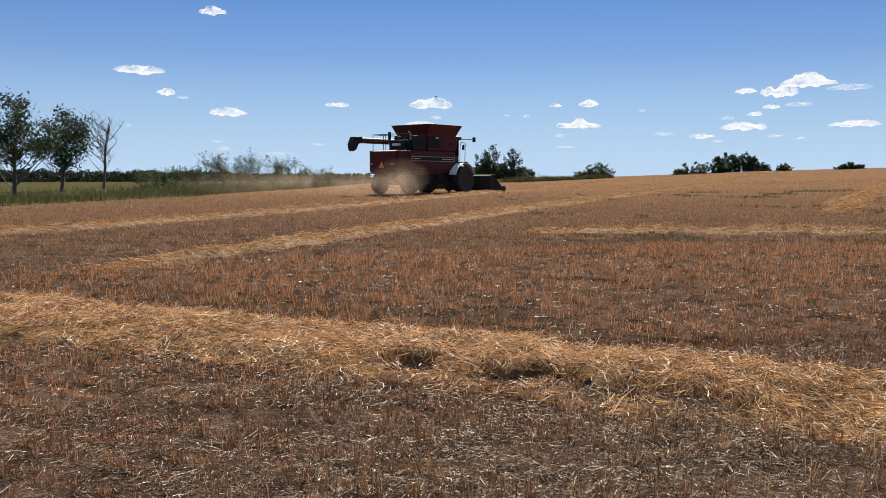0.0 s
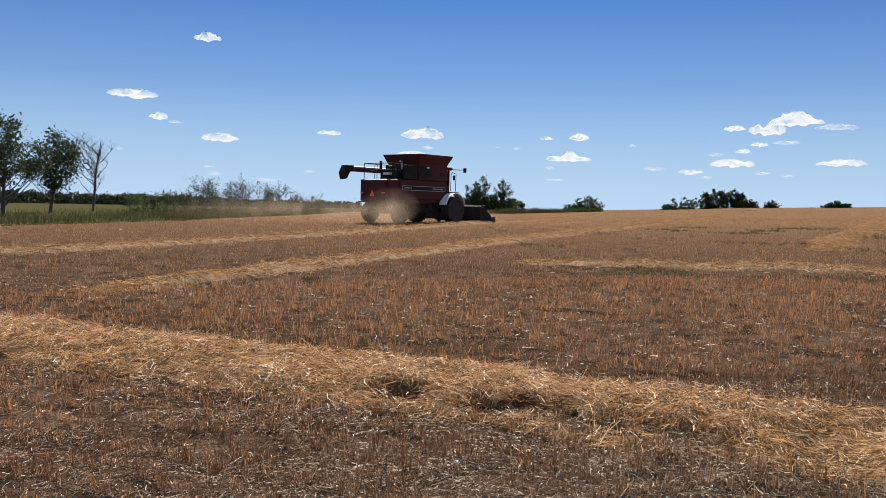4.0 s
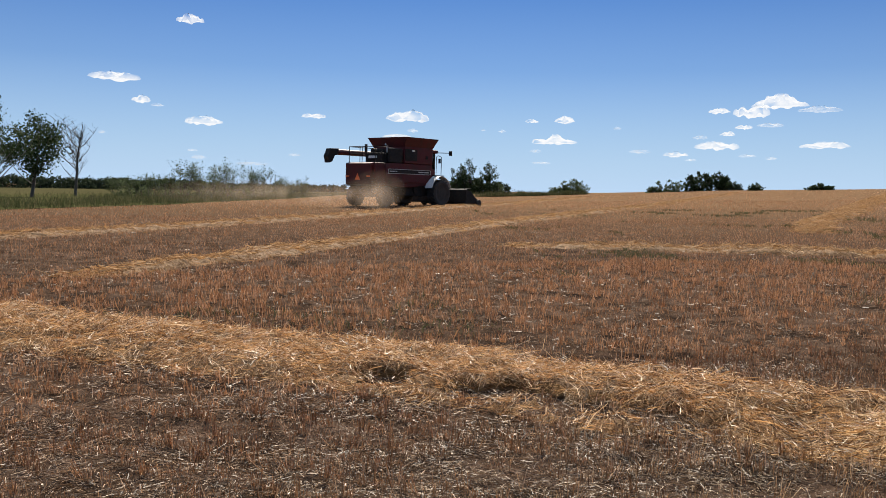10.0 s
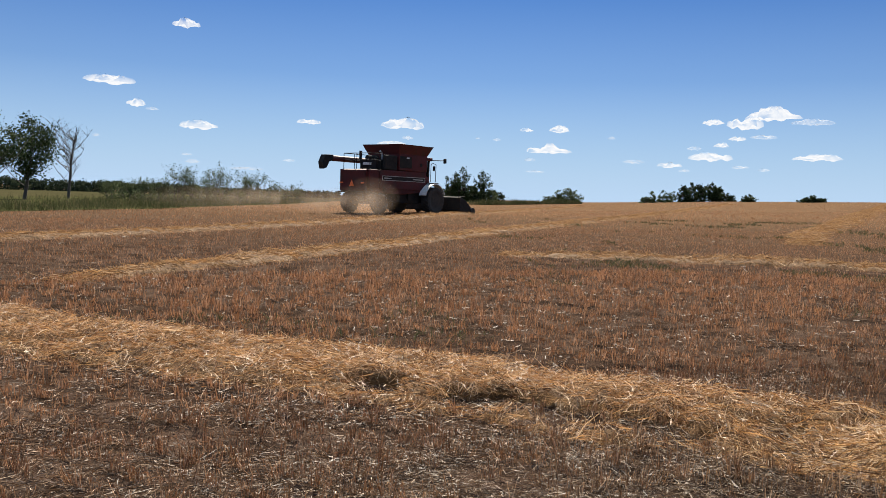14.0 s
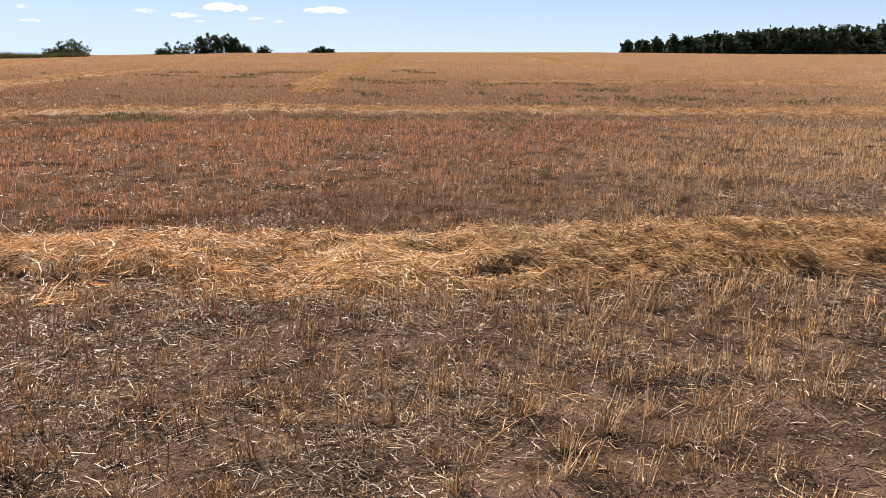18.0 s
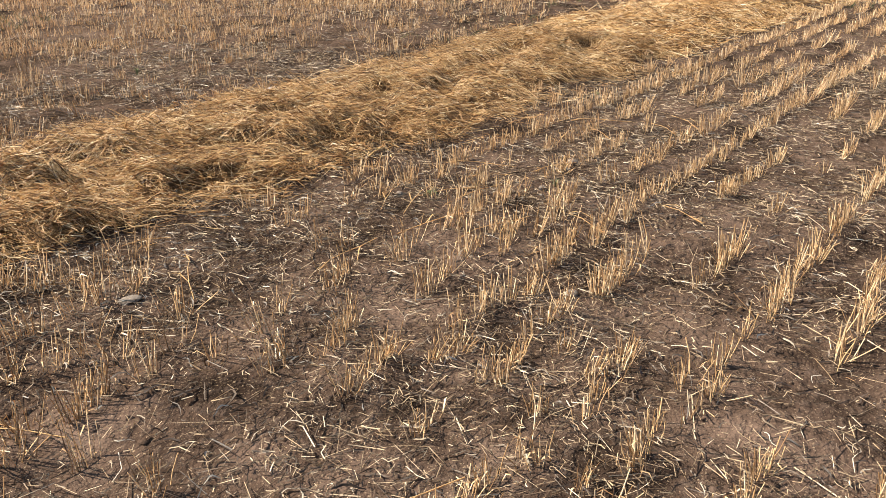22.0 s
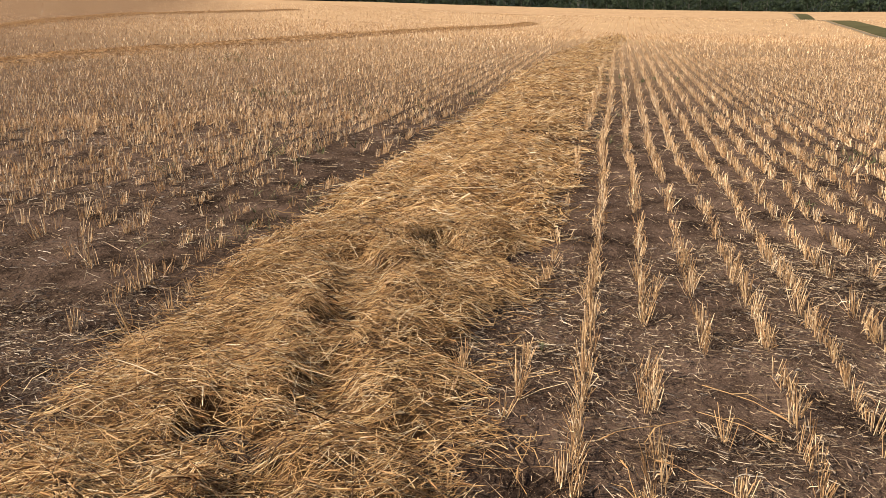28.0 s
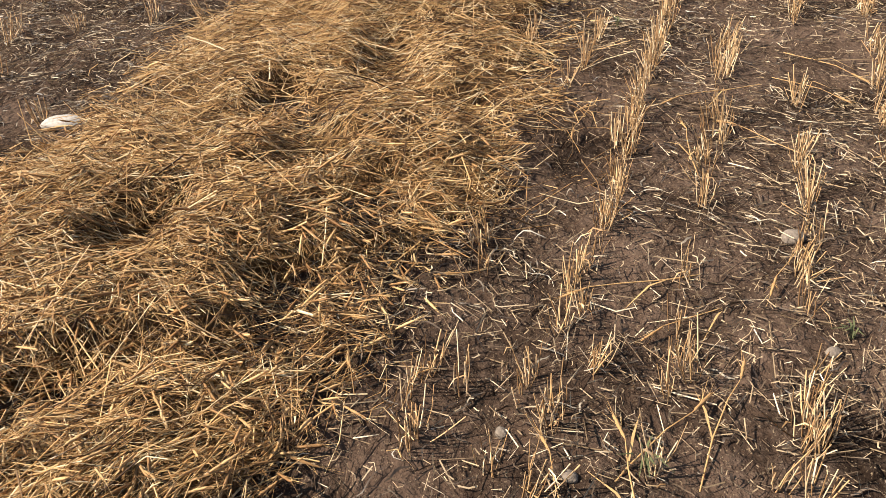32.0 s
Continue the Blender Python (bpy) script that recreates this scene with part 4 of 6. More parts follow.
def clods():
    rng = np.random.default_rng(66)
    n = 3000
    p = np.array([3.8, 2.2]) + rng.normal(0, 1, (n, 2)) * np.array([3.4, 2.4])
    bm = bmesh.new()
    bmesh.ops.create_icosphere(bm, subdivisions=1, radius=1)
    sv = np.array([v.co[:] for v in bm.verts])
    sf = np.array([[v.index for v in f_.verts] for f_ in bm.faces])
    bm.free()
    r_ = np.minimum(0.006 + rng.exponential(0.006, n), 0.03)
    z = soil_z(p[:, 0], p[:, 1]) - 0.3 * r_
    v = sv[None] * (1 + 0.6 * (rng.random((n, len(sv), 1)) - 0.5)) * (r_[:, None] * np.array([[1.2, 1.0, 0.7]]))[:, None]
    v = v + np.concatenate([p, z[:, None]], 1)[:, None]
    f = sf[None] + (np.arange(n) * len(sv))[:, None, None]
    tagged(mesh_object("soil_clods", v.reshape(-1, 3), f.reshape(-1, 3), SOIL), "small dry brown clods of soil", "soil clods", kind="stuff")


def weeds():
    """Low green regrowth in patches between the stubble."""
    rng = np.random.default_rng(67)
    p = np.concatenate([rng.uniform((3, 13), (30, 46), (18000, 2)), rng.uniform((-6, 8), (14, 20), (5000, 2)), rng.uniform((12, -9), (40, 4), (4000, 2))])
    k = value_noise(p[:, 0], p[:, 1], 2.4, 68) * 0.6 + value_noise(p[:, 0], p[:, 1], 0.7, 69) * 0.4
    p = p[(k > 0.69) & (off_walk(p) > 0.8) & ~in_windrow(p)]
    own = np.repeat(np.arange(len(p)), 3)
    b = p[own] + rng.normal(0, 0.03, (len(own), 2))
    h = rng.uniform(0.04, 0.11, len(own))
    base = np.concatenate([b, soil_z(b[:, 0], b[:, 1])[:, None]], 1)
    tip = base + np.concatenate([rng.normal(0, 0.6, (len(own), 2)) * h[:, None], h[:, None]], 1)
    far = np.clip(off_walk(b) / 10, 0.6, 2.5)
    r_ = rng.uniform(0.003, 0.007, len(own)) * far
    v, f = tubes(np.stack([base, (base + tip) / 2 + rng.normal(0, 0.008, base.shape), tip], 1), np.stack([r_ * 0.6, r_, r_ * 0.2], 1), 2)
    tagged(mesh_object("weeds", v, f, WEED), "low grey-green weeds sprouting in patches among stubble", "weeds", kind="stuff")


stubble_near()
stubble_far()
litter()
dry_leaves()
windrow_ears()
clods()
weeds()


# ---- combine harvester ----
def wheel(parent, x, y, radius, width, lugs):
    w = new("wheel")
    w.parent, w.location = parent, (x, y, radius)
    h = width / 2
    part("tyre", lathe(((radius * 0.56, -h * 0.8), (radius * 0.8, -h), (radius * 0.94, -h * 0.9), (radius * 0.97, -h * 0.5), (radius * 0.97, h * 0.5), (radius * 0.94, h * 0.9), (radius * 0.8, h), (radius * 0.56, h * 0.8)), 36), RUBBER, w, "dusty black lugged tyre")
    bm = bmesh.new()
    for k in range(lugs):
        for sgn in (-1, 1):
            bmesh.ops.create_cube(bm, size=1, matrix=Matrix.Rotation((k + 0.5 * (sgn > 0)) * 2 * math.pi / lugs, 4, "Y") @ Matrix.Translation((radius * 0.97, sgn * h * 0.5, 0)) @ Matrix.Rotation(sgn * 0.5, 4, "X") @ Matrix.Diagonal((radius * 0.07, h * 1.0, radius * 0.07, 1)))
    part("tread_lugs", bm, RUBBER, w)
    part("rim", lathe(((radius * 0.56, -h * 0.7), (radius * 0.5, -h * 0.75), (radius * 0.45, -h * 0.3), (radius * 0.2, -h * 0.25), (radius * 0.18, -h * 0.6), (radius * 0.05, -h * 0.62)), 28), DARK_RED, w, "dull red wheel rim")
    return w


def combine():
    ob = thing("combine_harvester", Matrix.Translation(on_ground(-1.15, 51.3)) @ Matrix.Rotation(radians(90 - 40), 4, "Z"), "aged dusty red combine harvester working along a windrow", "combine harvester")
    body = part("body", prism(((-3.3, 1.25), (-3.55, 1.5), (-3.55, 2.55), (1.55, 2.62), (1.75, 1.9), (1.5, 1.35), (-0.6, 1.15), (-2.4, 1.2)), -1.2, 1.2), RED, ob, "faded red sheet-metal body")
    part("side_panel", boxed(-2.75, 1.5, -1.26, -1.215, 1.45, 2.55, bevel=0.015), RED, body)
    part("stripe", boxed(-2.5, 1.35, -1.272, -1.262, 1.98, 2.2, bevel=0.004), BLACK, body, "black decal stripe with a silver border")
    part("stripe_border", boxed(-2.55, 1.4, -1.268, -1.263, 1.95, 2.23, bevel=0), SILVER, body)
    for x0, x1 in ((-2.4, -1.9), (-1.85, -1.75), (0.2, 1.2)):
        part("decal_bar", boxed(x0, x1, -1.278, -1.273, 2.06, 2.12, bevel=0), SILVER, body, "worn lettering as a pale bar")
    part("rear_hood", prism(((-3.75, 1.3), (-3.75, 2.5), (-3.5, 2.58), (-3.5, 1.25)), -1.0, 1.0), RED, body)
    part("rear_hood_lip", boxed(-3.9, -3.5, -1.05, 1.05, 1.2, 1.27, bevel=0.02), BLACK, body)
    tri = bmesh.new()
    vs = [tri.verts.new(p) for p in ((-3.775, -0.2, 1.55), (-3.775, 0.2, 1.55), (-3.775, 0.0, 1.93))]
    tri.faces.new(vs)
    made = bmesh.ops.extrude_face_region(tri, geom=tri.faces[:])
    bmesh.ops.translate(tri, vec=(-0.02, 0, 0), verts=[v for v in made["geom"] if isinstance(v, bmesh.types.BMVert)])
    part("slow_vehicle_sign", tri, ORANGE, body, "orange-red triangular slow-vehicle sign")
    for y in (-0.85, 0.85):
        part("tail_light", boxed(-3.79, -3.75, y - 0.13, y + 0.13, 1.72, 1.8, bevel=0.01), ORANGE, body, "small red tail light")
    part("straw_spreader", prism(((-3.4, 0.75), (-3.7, 0.95), (-3.5, 1.25), (-2.4, 1.25), (-2.5, 0.8)), -0.8, 0.8), BLACK, ob)
    part("underbody", prism(((-2.3, 0.85), (-2.3, 1.3), (1.9, 1.5), (2.0, 0.75), (0.8, 0.6), (-1.2, 0.7)), -0.95, 0.95), BLACK, ob, "dark chassis and belts in shade")
    for x, z, r_ in ((-1.6, 1.0, 0.22), (-0.7, 1.15, 0.3), (0.3, 1.05, 0.26)):
        bm = lathe(((r_, -0.04), (r_, 0.04), (r_ * 0.3, 0.05)), 20)
        bmesh.ops.translate(bm, vec=(x, -1.0, z), verts=bm.verts)
        part("drive_pulley", bm, BLACK, ob)
    # grain tank, open above, with flared extensions
    tank = part("grain_tank", boxed(-1.1, 1.55, -1.28, 1.28, 2.6, 3.6, bevel=0.04), RED, ob)
    ext = bmesh.new()
    low = [(-1.1, -1.28), (1.55, -1.28), (1.55, 1.28), (-1.1, 1.28)]
    high = [(-1.32, -1.55), (1.8, -1.55), (1.8, 1.55), (-1.32, 1.55)]
    rings = []
    for ring, z, inset in ((low, 3.58, 0), (high, 4.15, 0), (high, 4.15, 0.05), (low, 3.58, 0.05)):
        rings.append([ext.verts.new((x - math.copysign(inset, x), y - math.copysign(inset, y), z)) for x, y in ring])
    for a_, b_ in zip(rings, rings[1:]):
        for k in range(4):
            ext.faces.new((a_[k], a_[(k + 1) % 4], b_[(k + 1) % 4], b_[k]))
    ext.faces.new(rings[-1])
    bmesh.ops.recalc_face_normals(ext, faces=ext.faces)
    part("tank_extension", ext, RED, tank, "red flared tank extension boards")
    part("tank_window", boxed(-1.125, -1.085, -1.0, -0.2, 2.8, 3.4, bevel=0.02), BLACK, tank, "dark inspection window")
    part("tank_vent", boxed(-1.05, 0.05, -1.30, -1.275, 2.75, 3.45, bevel=0.02), BLACK, tank, "black recessed air intake screen")
    part("tank_latch", boxed(-0.45, -0.2, -1.315, -1.295, 3.32, 3.4, bevel=0.008), WHITE_PAINT, tank)
    part("emblem", boxed(0.85, 1.05, -1.295, -1.28, 2.9, 3.1, bevel=0.02), BLACK, tank, "dark worn emblem")
    # engine deck behind the tank
    part("engine_block", boxed(-2.5, -1.25, -0.7, 0.6, 2.6, 3.2), BLACK, ob, "dark oily engine")
    part("radiator_screen", boxed(-2.3, -1.2, -1.22, -1.0, 2.6, 3.45, bevel=0.05), BLACK, ob, "dark round-edged radiator screen")
    part("air_cleaner", rod(((-2.2, 0.3, 3.3), (-1.3, 0.3, 3.3)), 0.17, 14), BLACK, ob)
    part("exhaust_pipe", rod(((-1.7, -0.4, 3.1), (-1.7, -0.4, 3.62), (-1.85, -0.4, 3.7)), 0.06), STEEL, ob)
    part("air_intake", rod(((-2.3, 0.75, 3.2), (-2.3, 0.75, 3.7)), 0.09, 12), BLACK, ob)
    part("warning_panel", boxed(-2.56, -2.52, -0.35, 0.3, 2.85, 3.0, bevel=0.005), WHITE_PAINT, ob, "pale strip with unreadable marks")
    for k in range(3):
        part("deck_hose", rod([(-2.5 + 0.3 * k, -0.6 + 0.3 * k, 2.7), (-2.2 + 0.3 * k, -0.4 + 0.2 * k, 3.35), (-1.5, -0.2 + 0.3 * k, 3.1)], 0.03), BLACK, ob)
    rail = new("deck_railing")
    rail.parent = ob
    part("top_rail", rod(((-1.4, 1.15, 3.5), (-3.3, 1.15, 3.5), (-3.3, -0.95, 3.5), (-2.4, -0.95, 3.5)), 0.022), BLACK, rail)
    part("mid_rail", rod(((-1.4, 1.15, 3.1), (-3.3, 1.15, 3.1), (-3.3, -0.95, 3.1), (-2.4, -0.95, 3.1)), 0.016), BLACK, rail)
    for x, y in ((-3.3, 1.15), (-3.3, 0.1), (-3.3, -0.95), (-2.4, 1.15), (-2.4, -0.95)):
        part("rail_post", rod(((x, y, 2.55), (x, y, 3.5)), 0.02), BLACK, rail)
    # unloading auger folded back along the left side
    auger = part("unloading_auger", rod(((0.9, 1.5, 3.15), (-4.3, 1.35, 3.16)), 0.17, 16), DARK_RED, ob, "red unloading auger folded back")
    part("auger_elbow", rod(((0.9, 1.5, 2.4), (0.92, 1.5, 2.95), (0.85, 1.5, 3.15)), 0.19, 14), DARK_RED, auger)
    part("spout", prism(((-4.15, 3.36), (-4.8, 3.34), (-5.02, 2.9), (-4.92, 2.5), (-4.68, 2.58), (-4.45, 2.96), (-4.2, 2.98)), 1.15, 1.55), BLACK, auger, "black sheet-metal spout")
    # cab
    cab = part("cab", boxed(1.62, 2.95, -0.35, 1.05, 1.95, 2.35), RED, ob)
    for x in (1.68, 2.9):
        for y in (-0.3, 1.0):
            part("cab_post", boxed(x - 0.05, x + 0.05, y - 0.05, y + 0.05, 2.33, 3.36, bevel=0.01), BLACK, cab)
    for y in (-0.3, 1.0):
        part("side_glass", boxed(1.76, 2.84, y - 0.008, y + 0.008, 2.34, 3.34, bevel=0), GLASS, cab)
    part("windscreen", boxed(2.89, 2.91, -0.24, 0.94, 2.34, 3.34, bevel=0), GLASS, cab)
    part("cab_roof", boxed(1.55, 3.15, -0.45, 1.15, 3.36, 3.58, bevel=0.07), RED, cab)
    part("seat", boxed(1.9, 2.4, 0.08, 0.64, 2.34, 2.85, bevel=0.06), BLACK, cab)
    for y, sgn in ((-0.4, -1), (1.1, 1)):
        arm = part("mirror_arm", rod(((3.0, y, 3.42), (3.2, y + 0.6 * sgn, 3.4), (3.25, y + 0.95 * sgn, 3.4)), 0.025), BLACK, cab)
        part("mirror", boxed(3.2, 3.28, y + 0.95 * sgn - 0.11, y + 0.95 * sgn + 0.11, 3.22, 3.52, bevel=0.025), BLACK, arm)
    guard = part("ladder_rail", rod(((1.85, -1.32, 2.0), (1.85, -1.35, 3.1), (2.0, -1.35, 3.18), (2.35, -1.35, 3.1), (2.35, -1.32, 2.0)), 0.022), BLACK, ob, "black bent tube handrail")
    part("platform", boxed(1.6, 2.6, -1.4, -0.95, 1.9, 1.96, bevel=0.01), BLACK, ob)
    part("side_mirror", boxed(2.08, 2.13, -1.47, -1.3, 2.7, 3.0, bevel=0.02), BLACK, guard)
    # mudguard, wheels, feeder house and pickup header
    bm = bmesh.new()
    arc = [(0.98 * math.cos(radians(a_)), 0.98 * math.sin(radians(a_))) for a_ in range(20, 165, 12)]
    rows_ = [[bm.verts.new((1.9 + x * k, y, 0.88 + z * k)) for x, z in arc] for y, k in ((-1.75, 1.0), (-1.2, 1.0), (-1.2, 1.03), (-1.75, 1.03))]
    for a_, b_ in zip(rows_, rows_[1:] + rows_[:1]):
        for k in range(len(arc) - 1):
            bm.faces.new((a_[k], a_[k + 1], b_[k + 1], b_[k]))
    part("mudguard", bm, WHITE_PAINT, ob, "white mudguard over the drive wheel")
    for y in (-1.5, 1.5):
        wheel(ob, 1.9, y, 0.84, 0.62, 20)
    for y in (-1.2, 1.2):
        wheel(ob, -2.7, y, 0.62, 0.4, 16)
    part("rear_axle", boxed(-2.8, -2.6, -1.1, 1.1, 0.55, 0.72), BLACK, ob)
    part("front_axle", boxed(1.75, 2.05, -1.3, 1.3, 0.7, 1.0), BLACK, ob)
    part("feeder_house", prism(((2.2, 1.0), (2.2, 1.75), (3.9, 1.05), (3.9, 0.4)), -0.6, 0.6), BLACK, ob)
    head = part("header_back", prism(((3.75, 0.25), (3.75, 1.1), (3.95, 1.15), (4.05, 0.25)), -2.25, 2.25), BLACK, ob, "dark grimy pickup header")
    for y in (-2.3, 2.22):
        part("end_plate", prism(((3.7, 0.22), (3.7, 1.12), (4.2, 1.0), (4.9, 0.5), (5.0, 0.22)), y, y + 0.08, bevel=0.02), BLACK, head)
        bm = lathe(((0.22, -0.07), (0.24, 0.0), (0.22, 0.07)), 18)
        bmesh.ops.translate(bm, vec=(5.0, y - 0.05, 0.24), verts=bm.verts)
        part("gauge_wheel", bm, RUBBER, head)
    bm = lathe(((0.28, -2.15), (0.28, 2.15)), 18)
    bmesh.ops.translate(bm, vec=(4.4, 0, 0.5), verts=bm.verts)
    part("header_auger", bm, BLACK, head)
    part("pickup_belt", prism(((4.5, 0.15), (4.5, 0.5), (5.1, 0.25), (5.15, 0.12)), -2.1, 2.1), RUBBER, head)
    part("wind_guard", rod(((4.6, -2.0, 1.15), (4.6, 2.0, 1.15)), 0.03), BLACK, head)
    arm = part("lamp_arm", rod(((3.8, -2.1, 1.1), (3.8, -2.1, 1.45), (3.9, -2.2, 1.6), (4.1, -2.3, 1.62)), 0.018), BLACK, head)
    part("marker_lamp", boxed(4.02, 4.12, -2.42, -2.25, 1.52, 1.75, bevel=0.02), BLACK, arm)
    return ob


combine()


# ---- trees and bushes ----
def leaves(rng, centres, spread, count, size):
    """Small bent leaf quads round the given twig ends."""
    c = centres[rng.integers(0, len(centres), count)] + rng.normal(0, 1, (count, 3)) * spread
    a_ = rng.normal(0, 1, (count, 3))
    a_ /= np.linalg.norm(a_, axis=1, keepdims=True)
    b_ = np.cross(a_, rng.normal(0, 1, (count, 3)))
    b_ /= np.linalg.norm(b_, axis=1, keepdims=True)
    s = (size * rng.uniform(0.5, 1.3, count))[:, None]
    v = np.stack([c - a_ * s, c + b_ * s * 0.55, c + a_ * s, c - b_ * s * 0.55], 1).reshape(-1, 3)
    return v, np.arange(count * 4).reshape(-1, 4)


def limbs(rng, high, width, trunks, depth, bare_below, droop=0.0):
    """Branching skeleton: rods (points, radii) and the points that carry leaves."""
    segs, ends = [], []

    def grow(p, d, ln, r_, level):
        k = 4
        pts, rr = [p], [r_]
        for i in range(k):
            d = d + rng.normal(0, 0.17 if level or trunks > 2 else 0.12, 3) + np.array([0, 0, 0.07 - droop * level])
            d /= np.linalg.norm(d)
            p = p + d * ln / k
            pts.append(p)
            rr.append(r_ * (1 - 0.5 * (i + 1) / k))
        segs.append((np.array(pts), np.array(rr)))
        if level >= depth - 1 or trunks > 2:
            ends.extend(pts[1:])
        if level >= depth:
            return
        for i in range(rng.integers(4, 6)):
            at = pts[rng.integers(3 if level == 0 and trunks < 3 else 2, k + 1)]
            out = rng.normal(0, 1, 3) * np.array([width, width, 0.3]) + np.array([0, 0, 0.45]) + d * 0.3
            out /= np.linalg.norm(out)
            grow(at, out, ln * rng.uniform(0.45, 0.72), r_ * 0.5, level + 1)

    for i in range(trunks):
        a_ = rng.uniform(0, 6.28)
        lean = 0.12 if trunks < 3 else 0.35
        d = np.array([math.cos(a_) * lean, math.sin(a_) * lean, 1.0])
        foot = np.array([math.cos(a_), math.sin(a_), 0]) * (0.02 + 0.13 * (trunks > 2)) * high * rng.uniform(0.3, 1)
        grow(foot, d / np.linalg.norm(d), high * bare_below * rng.uniform(0.75, 1.1), (high * 0.015 + 0.02) / (1 if trunks < 3 else 3), 0)
    return segs, np.array(ends)


def tree(name, x, y, high, width, seed, label, category, trunks=1, depth=3, count=2600, size=0.16, leaf=LEAF, bare=0.42, sunk=0.05, droop=0.0, group="", span=0.0):
    rng = np.random.default_rng(seed)
    segs, ends = limbs(rng, high, width, trunks, depth, bare, droop)
    top = ends[:, 2].max()
    k = high / top
    if span:
        wide = np.percentile(np.hypot(ends[:, 0], ends[:, 1]), 92)
        k = np.array([span / 2 / wide, span / 2 / wide, high / top])
    ob = thing(name, Matrix.Translation(on_ground(x, y, -sunk)), label, category, group)
    v, f = tubes(np.stack([s[0] for s in segs]) * k, np.stack([s[1] for s in segs]), 5)
    mesh_object("trunk", v, f, BARK, ob).data.shade_smooth()
    if count:
        v, f = leaves(rng, ends * k, high * 0.03, count, size)
        mesh_object("crown", v, f, leaf, ob)
    return ob


def crowned(name, x, y, high, span, seed, label, category, low=0.3, lobes=40, count=4000, size=0.1, leaf=LEAF, trunks=1, stout=0.014, group="", twigs=0):
    """A tree or bush whose boughs fill an uneven oval crown, from low to the top."""
    rng = np.random.default_rng(seed)
    ob = thing(name, Matrix.Translation(on_ground(x, y, -0.05)), label, category, group)
    rods, sub, ends = [], [], []
    stems = []
    for k in range(trunks):
        a_ = rng.uniform(0, 6.28)
        foot = np.array([math.cos(a_), math.sin(a_), 0]) * span * 0.16 * (trunks > 1)
        top = np.array([rng.normal(0, 0.06), rng.normal(0, 0.06), rng.uniform(0.8, 0.93)]) * high + foot * 1.3
        s_ = np.linspace(0, 1, 7)[:, None]
        path = foot + (top - foot) * s_ + np.cumsum(rng.normal(0, 0.012 * high, (7, 3)) * np.array([1, 1, 0]), axis=0) * s_
        stems.append(path)
        thick = high * stout / math.sqrt(trunks)
        v_ = tubes(path[None], (thick * (1.15 - s_[:, 0]))[None] + 0.008, 7)
        rods.append(v_)
    for k in range(lobes):
        d_ = rng.normal(0, 1, 3)
        d_ *= rng.random() ** 0.4 / np.linalg.norm(d_)
        wob = 0.75 + 0.5 * rng.random()
        tip = np.array([d_[0] * span / 2 * wob, d_[1] * span / 2 * wob, high * (0.5 + low / 2 + d_[2] * (0.5 - low / 2))])
        path = stems[k % trunks]
        flat = np.hypot(*(tip[:2] - path[3][:2]))
        z_ = np.clip(tip[2] - flat * rng.uniform(0.5, 1.1) - 0.1 * high, 0.06 * high, 0.85 * high)
        root = np.array([np.interp(z_, path[:, 2], path[:, i_]) for i_ in range(3)])
        s_ = np.linspace(0, 1, 5)[:, None]
        bough = root + (tip - root) * s_ + rng.normal(0, 0.02 * high, (5, 3)) * s_ * (1 - s_) * 2
        bough[:, 2] += (np.sin(s_[:, 0] * 3.14) * flat * -0.12)
        sub.append((bough, high * stout * 0.30 * (1.1 - s_[:, 0]) + 0.005))
        ends += [bough[4], bough[3], (bough[3] + bough[4]) / 2]
        for i_ in range(twigs):
            at = bough[rng.integers(1, 5)]
            fork = at + (np.array([rng.normal(0, 0.5), rng.normal(0, 0.5), 0.8]) * high * rng.uniform(0.06, 0.16))
            bend = at + (fork - at) * s_ + rng.normal(0, 0.008 * high, (5, 3)) * s_
            sub.append((bend, high * stout * 0.12 * (1.1 - s_[:, 0]) + 0.004))
    rods.append(tubes(np.stack([b_[0] for b_ in sub]), np.stack([b_[1] for b_ in sub]), 4))
    v, f = merged(rods)
    mesh_object("trunk", v, f, BARK, ob).data.shade_smooth()
    if count:
        v, f = leaves(rng, np.array(ends), np.array([span * 0.055, span * 0.055, high * 0.035]), count, size)
        mesh_object("crown", v, f, leaf, ob)
    return ob


crowned("tree", -25.6, 49.6, 6.1, 5.6, 104, "ragged dark green poplar beside the field edge", "tree", low=0.36, lobes=34, count=7500, size=0.085, stout=0.018, group="verge trees")
crowned("tree", -29.3, 63.7, 6.5, 6.4, 105, "ragged dark green poplar with an open crown", "tree", low=0.34, lobes=30, count=6500, size=0.1, stout=0.018, group="verge trees")
crowned("dead_tree", -31.8, 77.8, 7.9, 5.6, 109, "bare dead tree with thin upright branches", "tree", low=0.42, lobes=26, count=0, twigs=8, stout=0.015, group="verge trees")
tree("bush", -29.2, 80.9, 2.0, 0.45, 110, "thin grey-green willow bush in the grass verge", "bush", trunks=6, depth=2, count=1300, size=0.06, leaf=LEAF_PALE, bare=0.6, group="verge bushes")
tree("bush", -25.7, 75.8, 2.0, 0.45, 111, "thin grey-green willow bush in the grass verge", "bush", trunks=6, depth=2, count=1300, size=0.06, leaf=LEAF_PALE, bare=0.6, group="verge bushes")
tree("bush", -23.2, 72.4, 2.2, 0.45, 112, "thin grey-green willow bush in the grass verge", "bush", trunks=6, depth=2, count=1300, size=0.06, leaf=LEAF_PALE, bare=0.6, group="verge bushes")
tree("bush", -21.8, 72.8, 2.6, 0.45, 113, "thin grey-green willow bush in the grass verge", "bush", trunks=6, depth=2, count=1300, size=0.06, leaf=LEAF_PALE, bare=0.6, group="verge bushes")
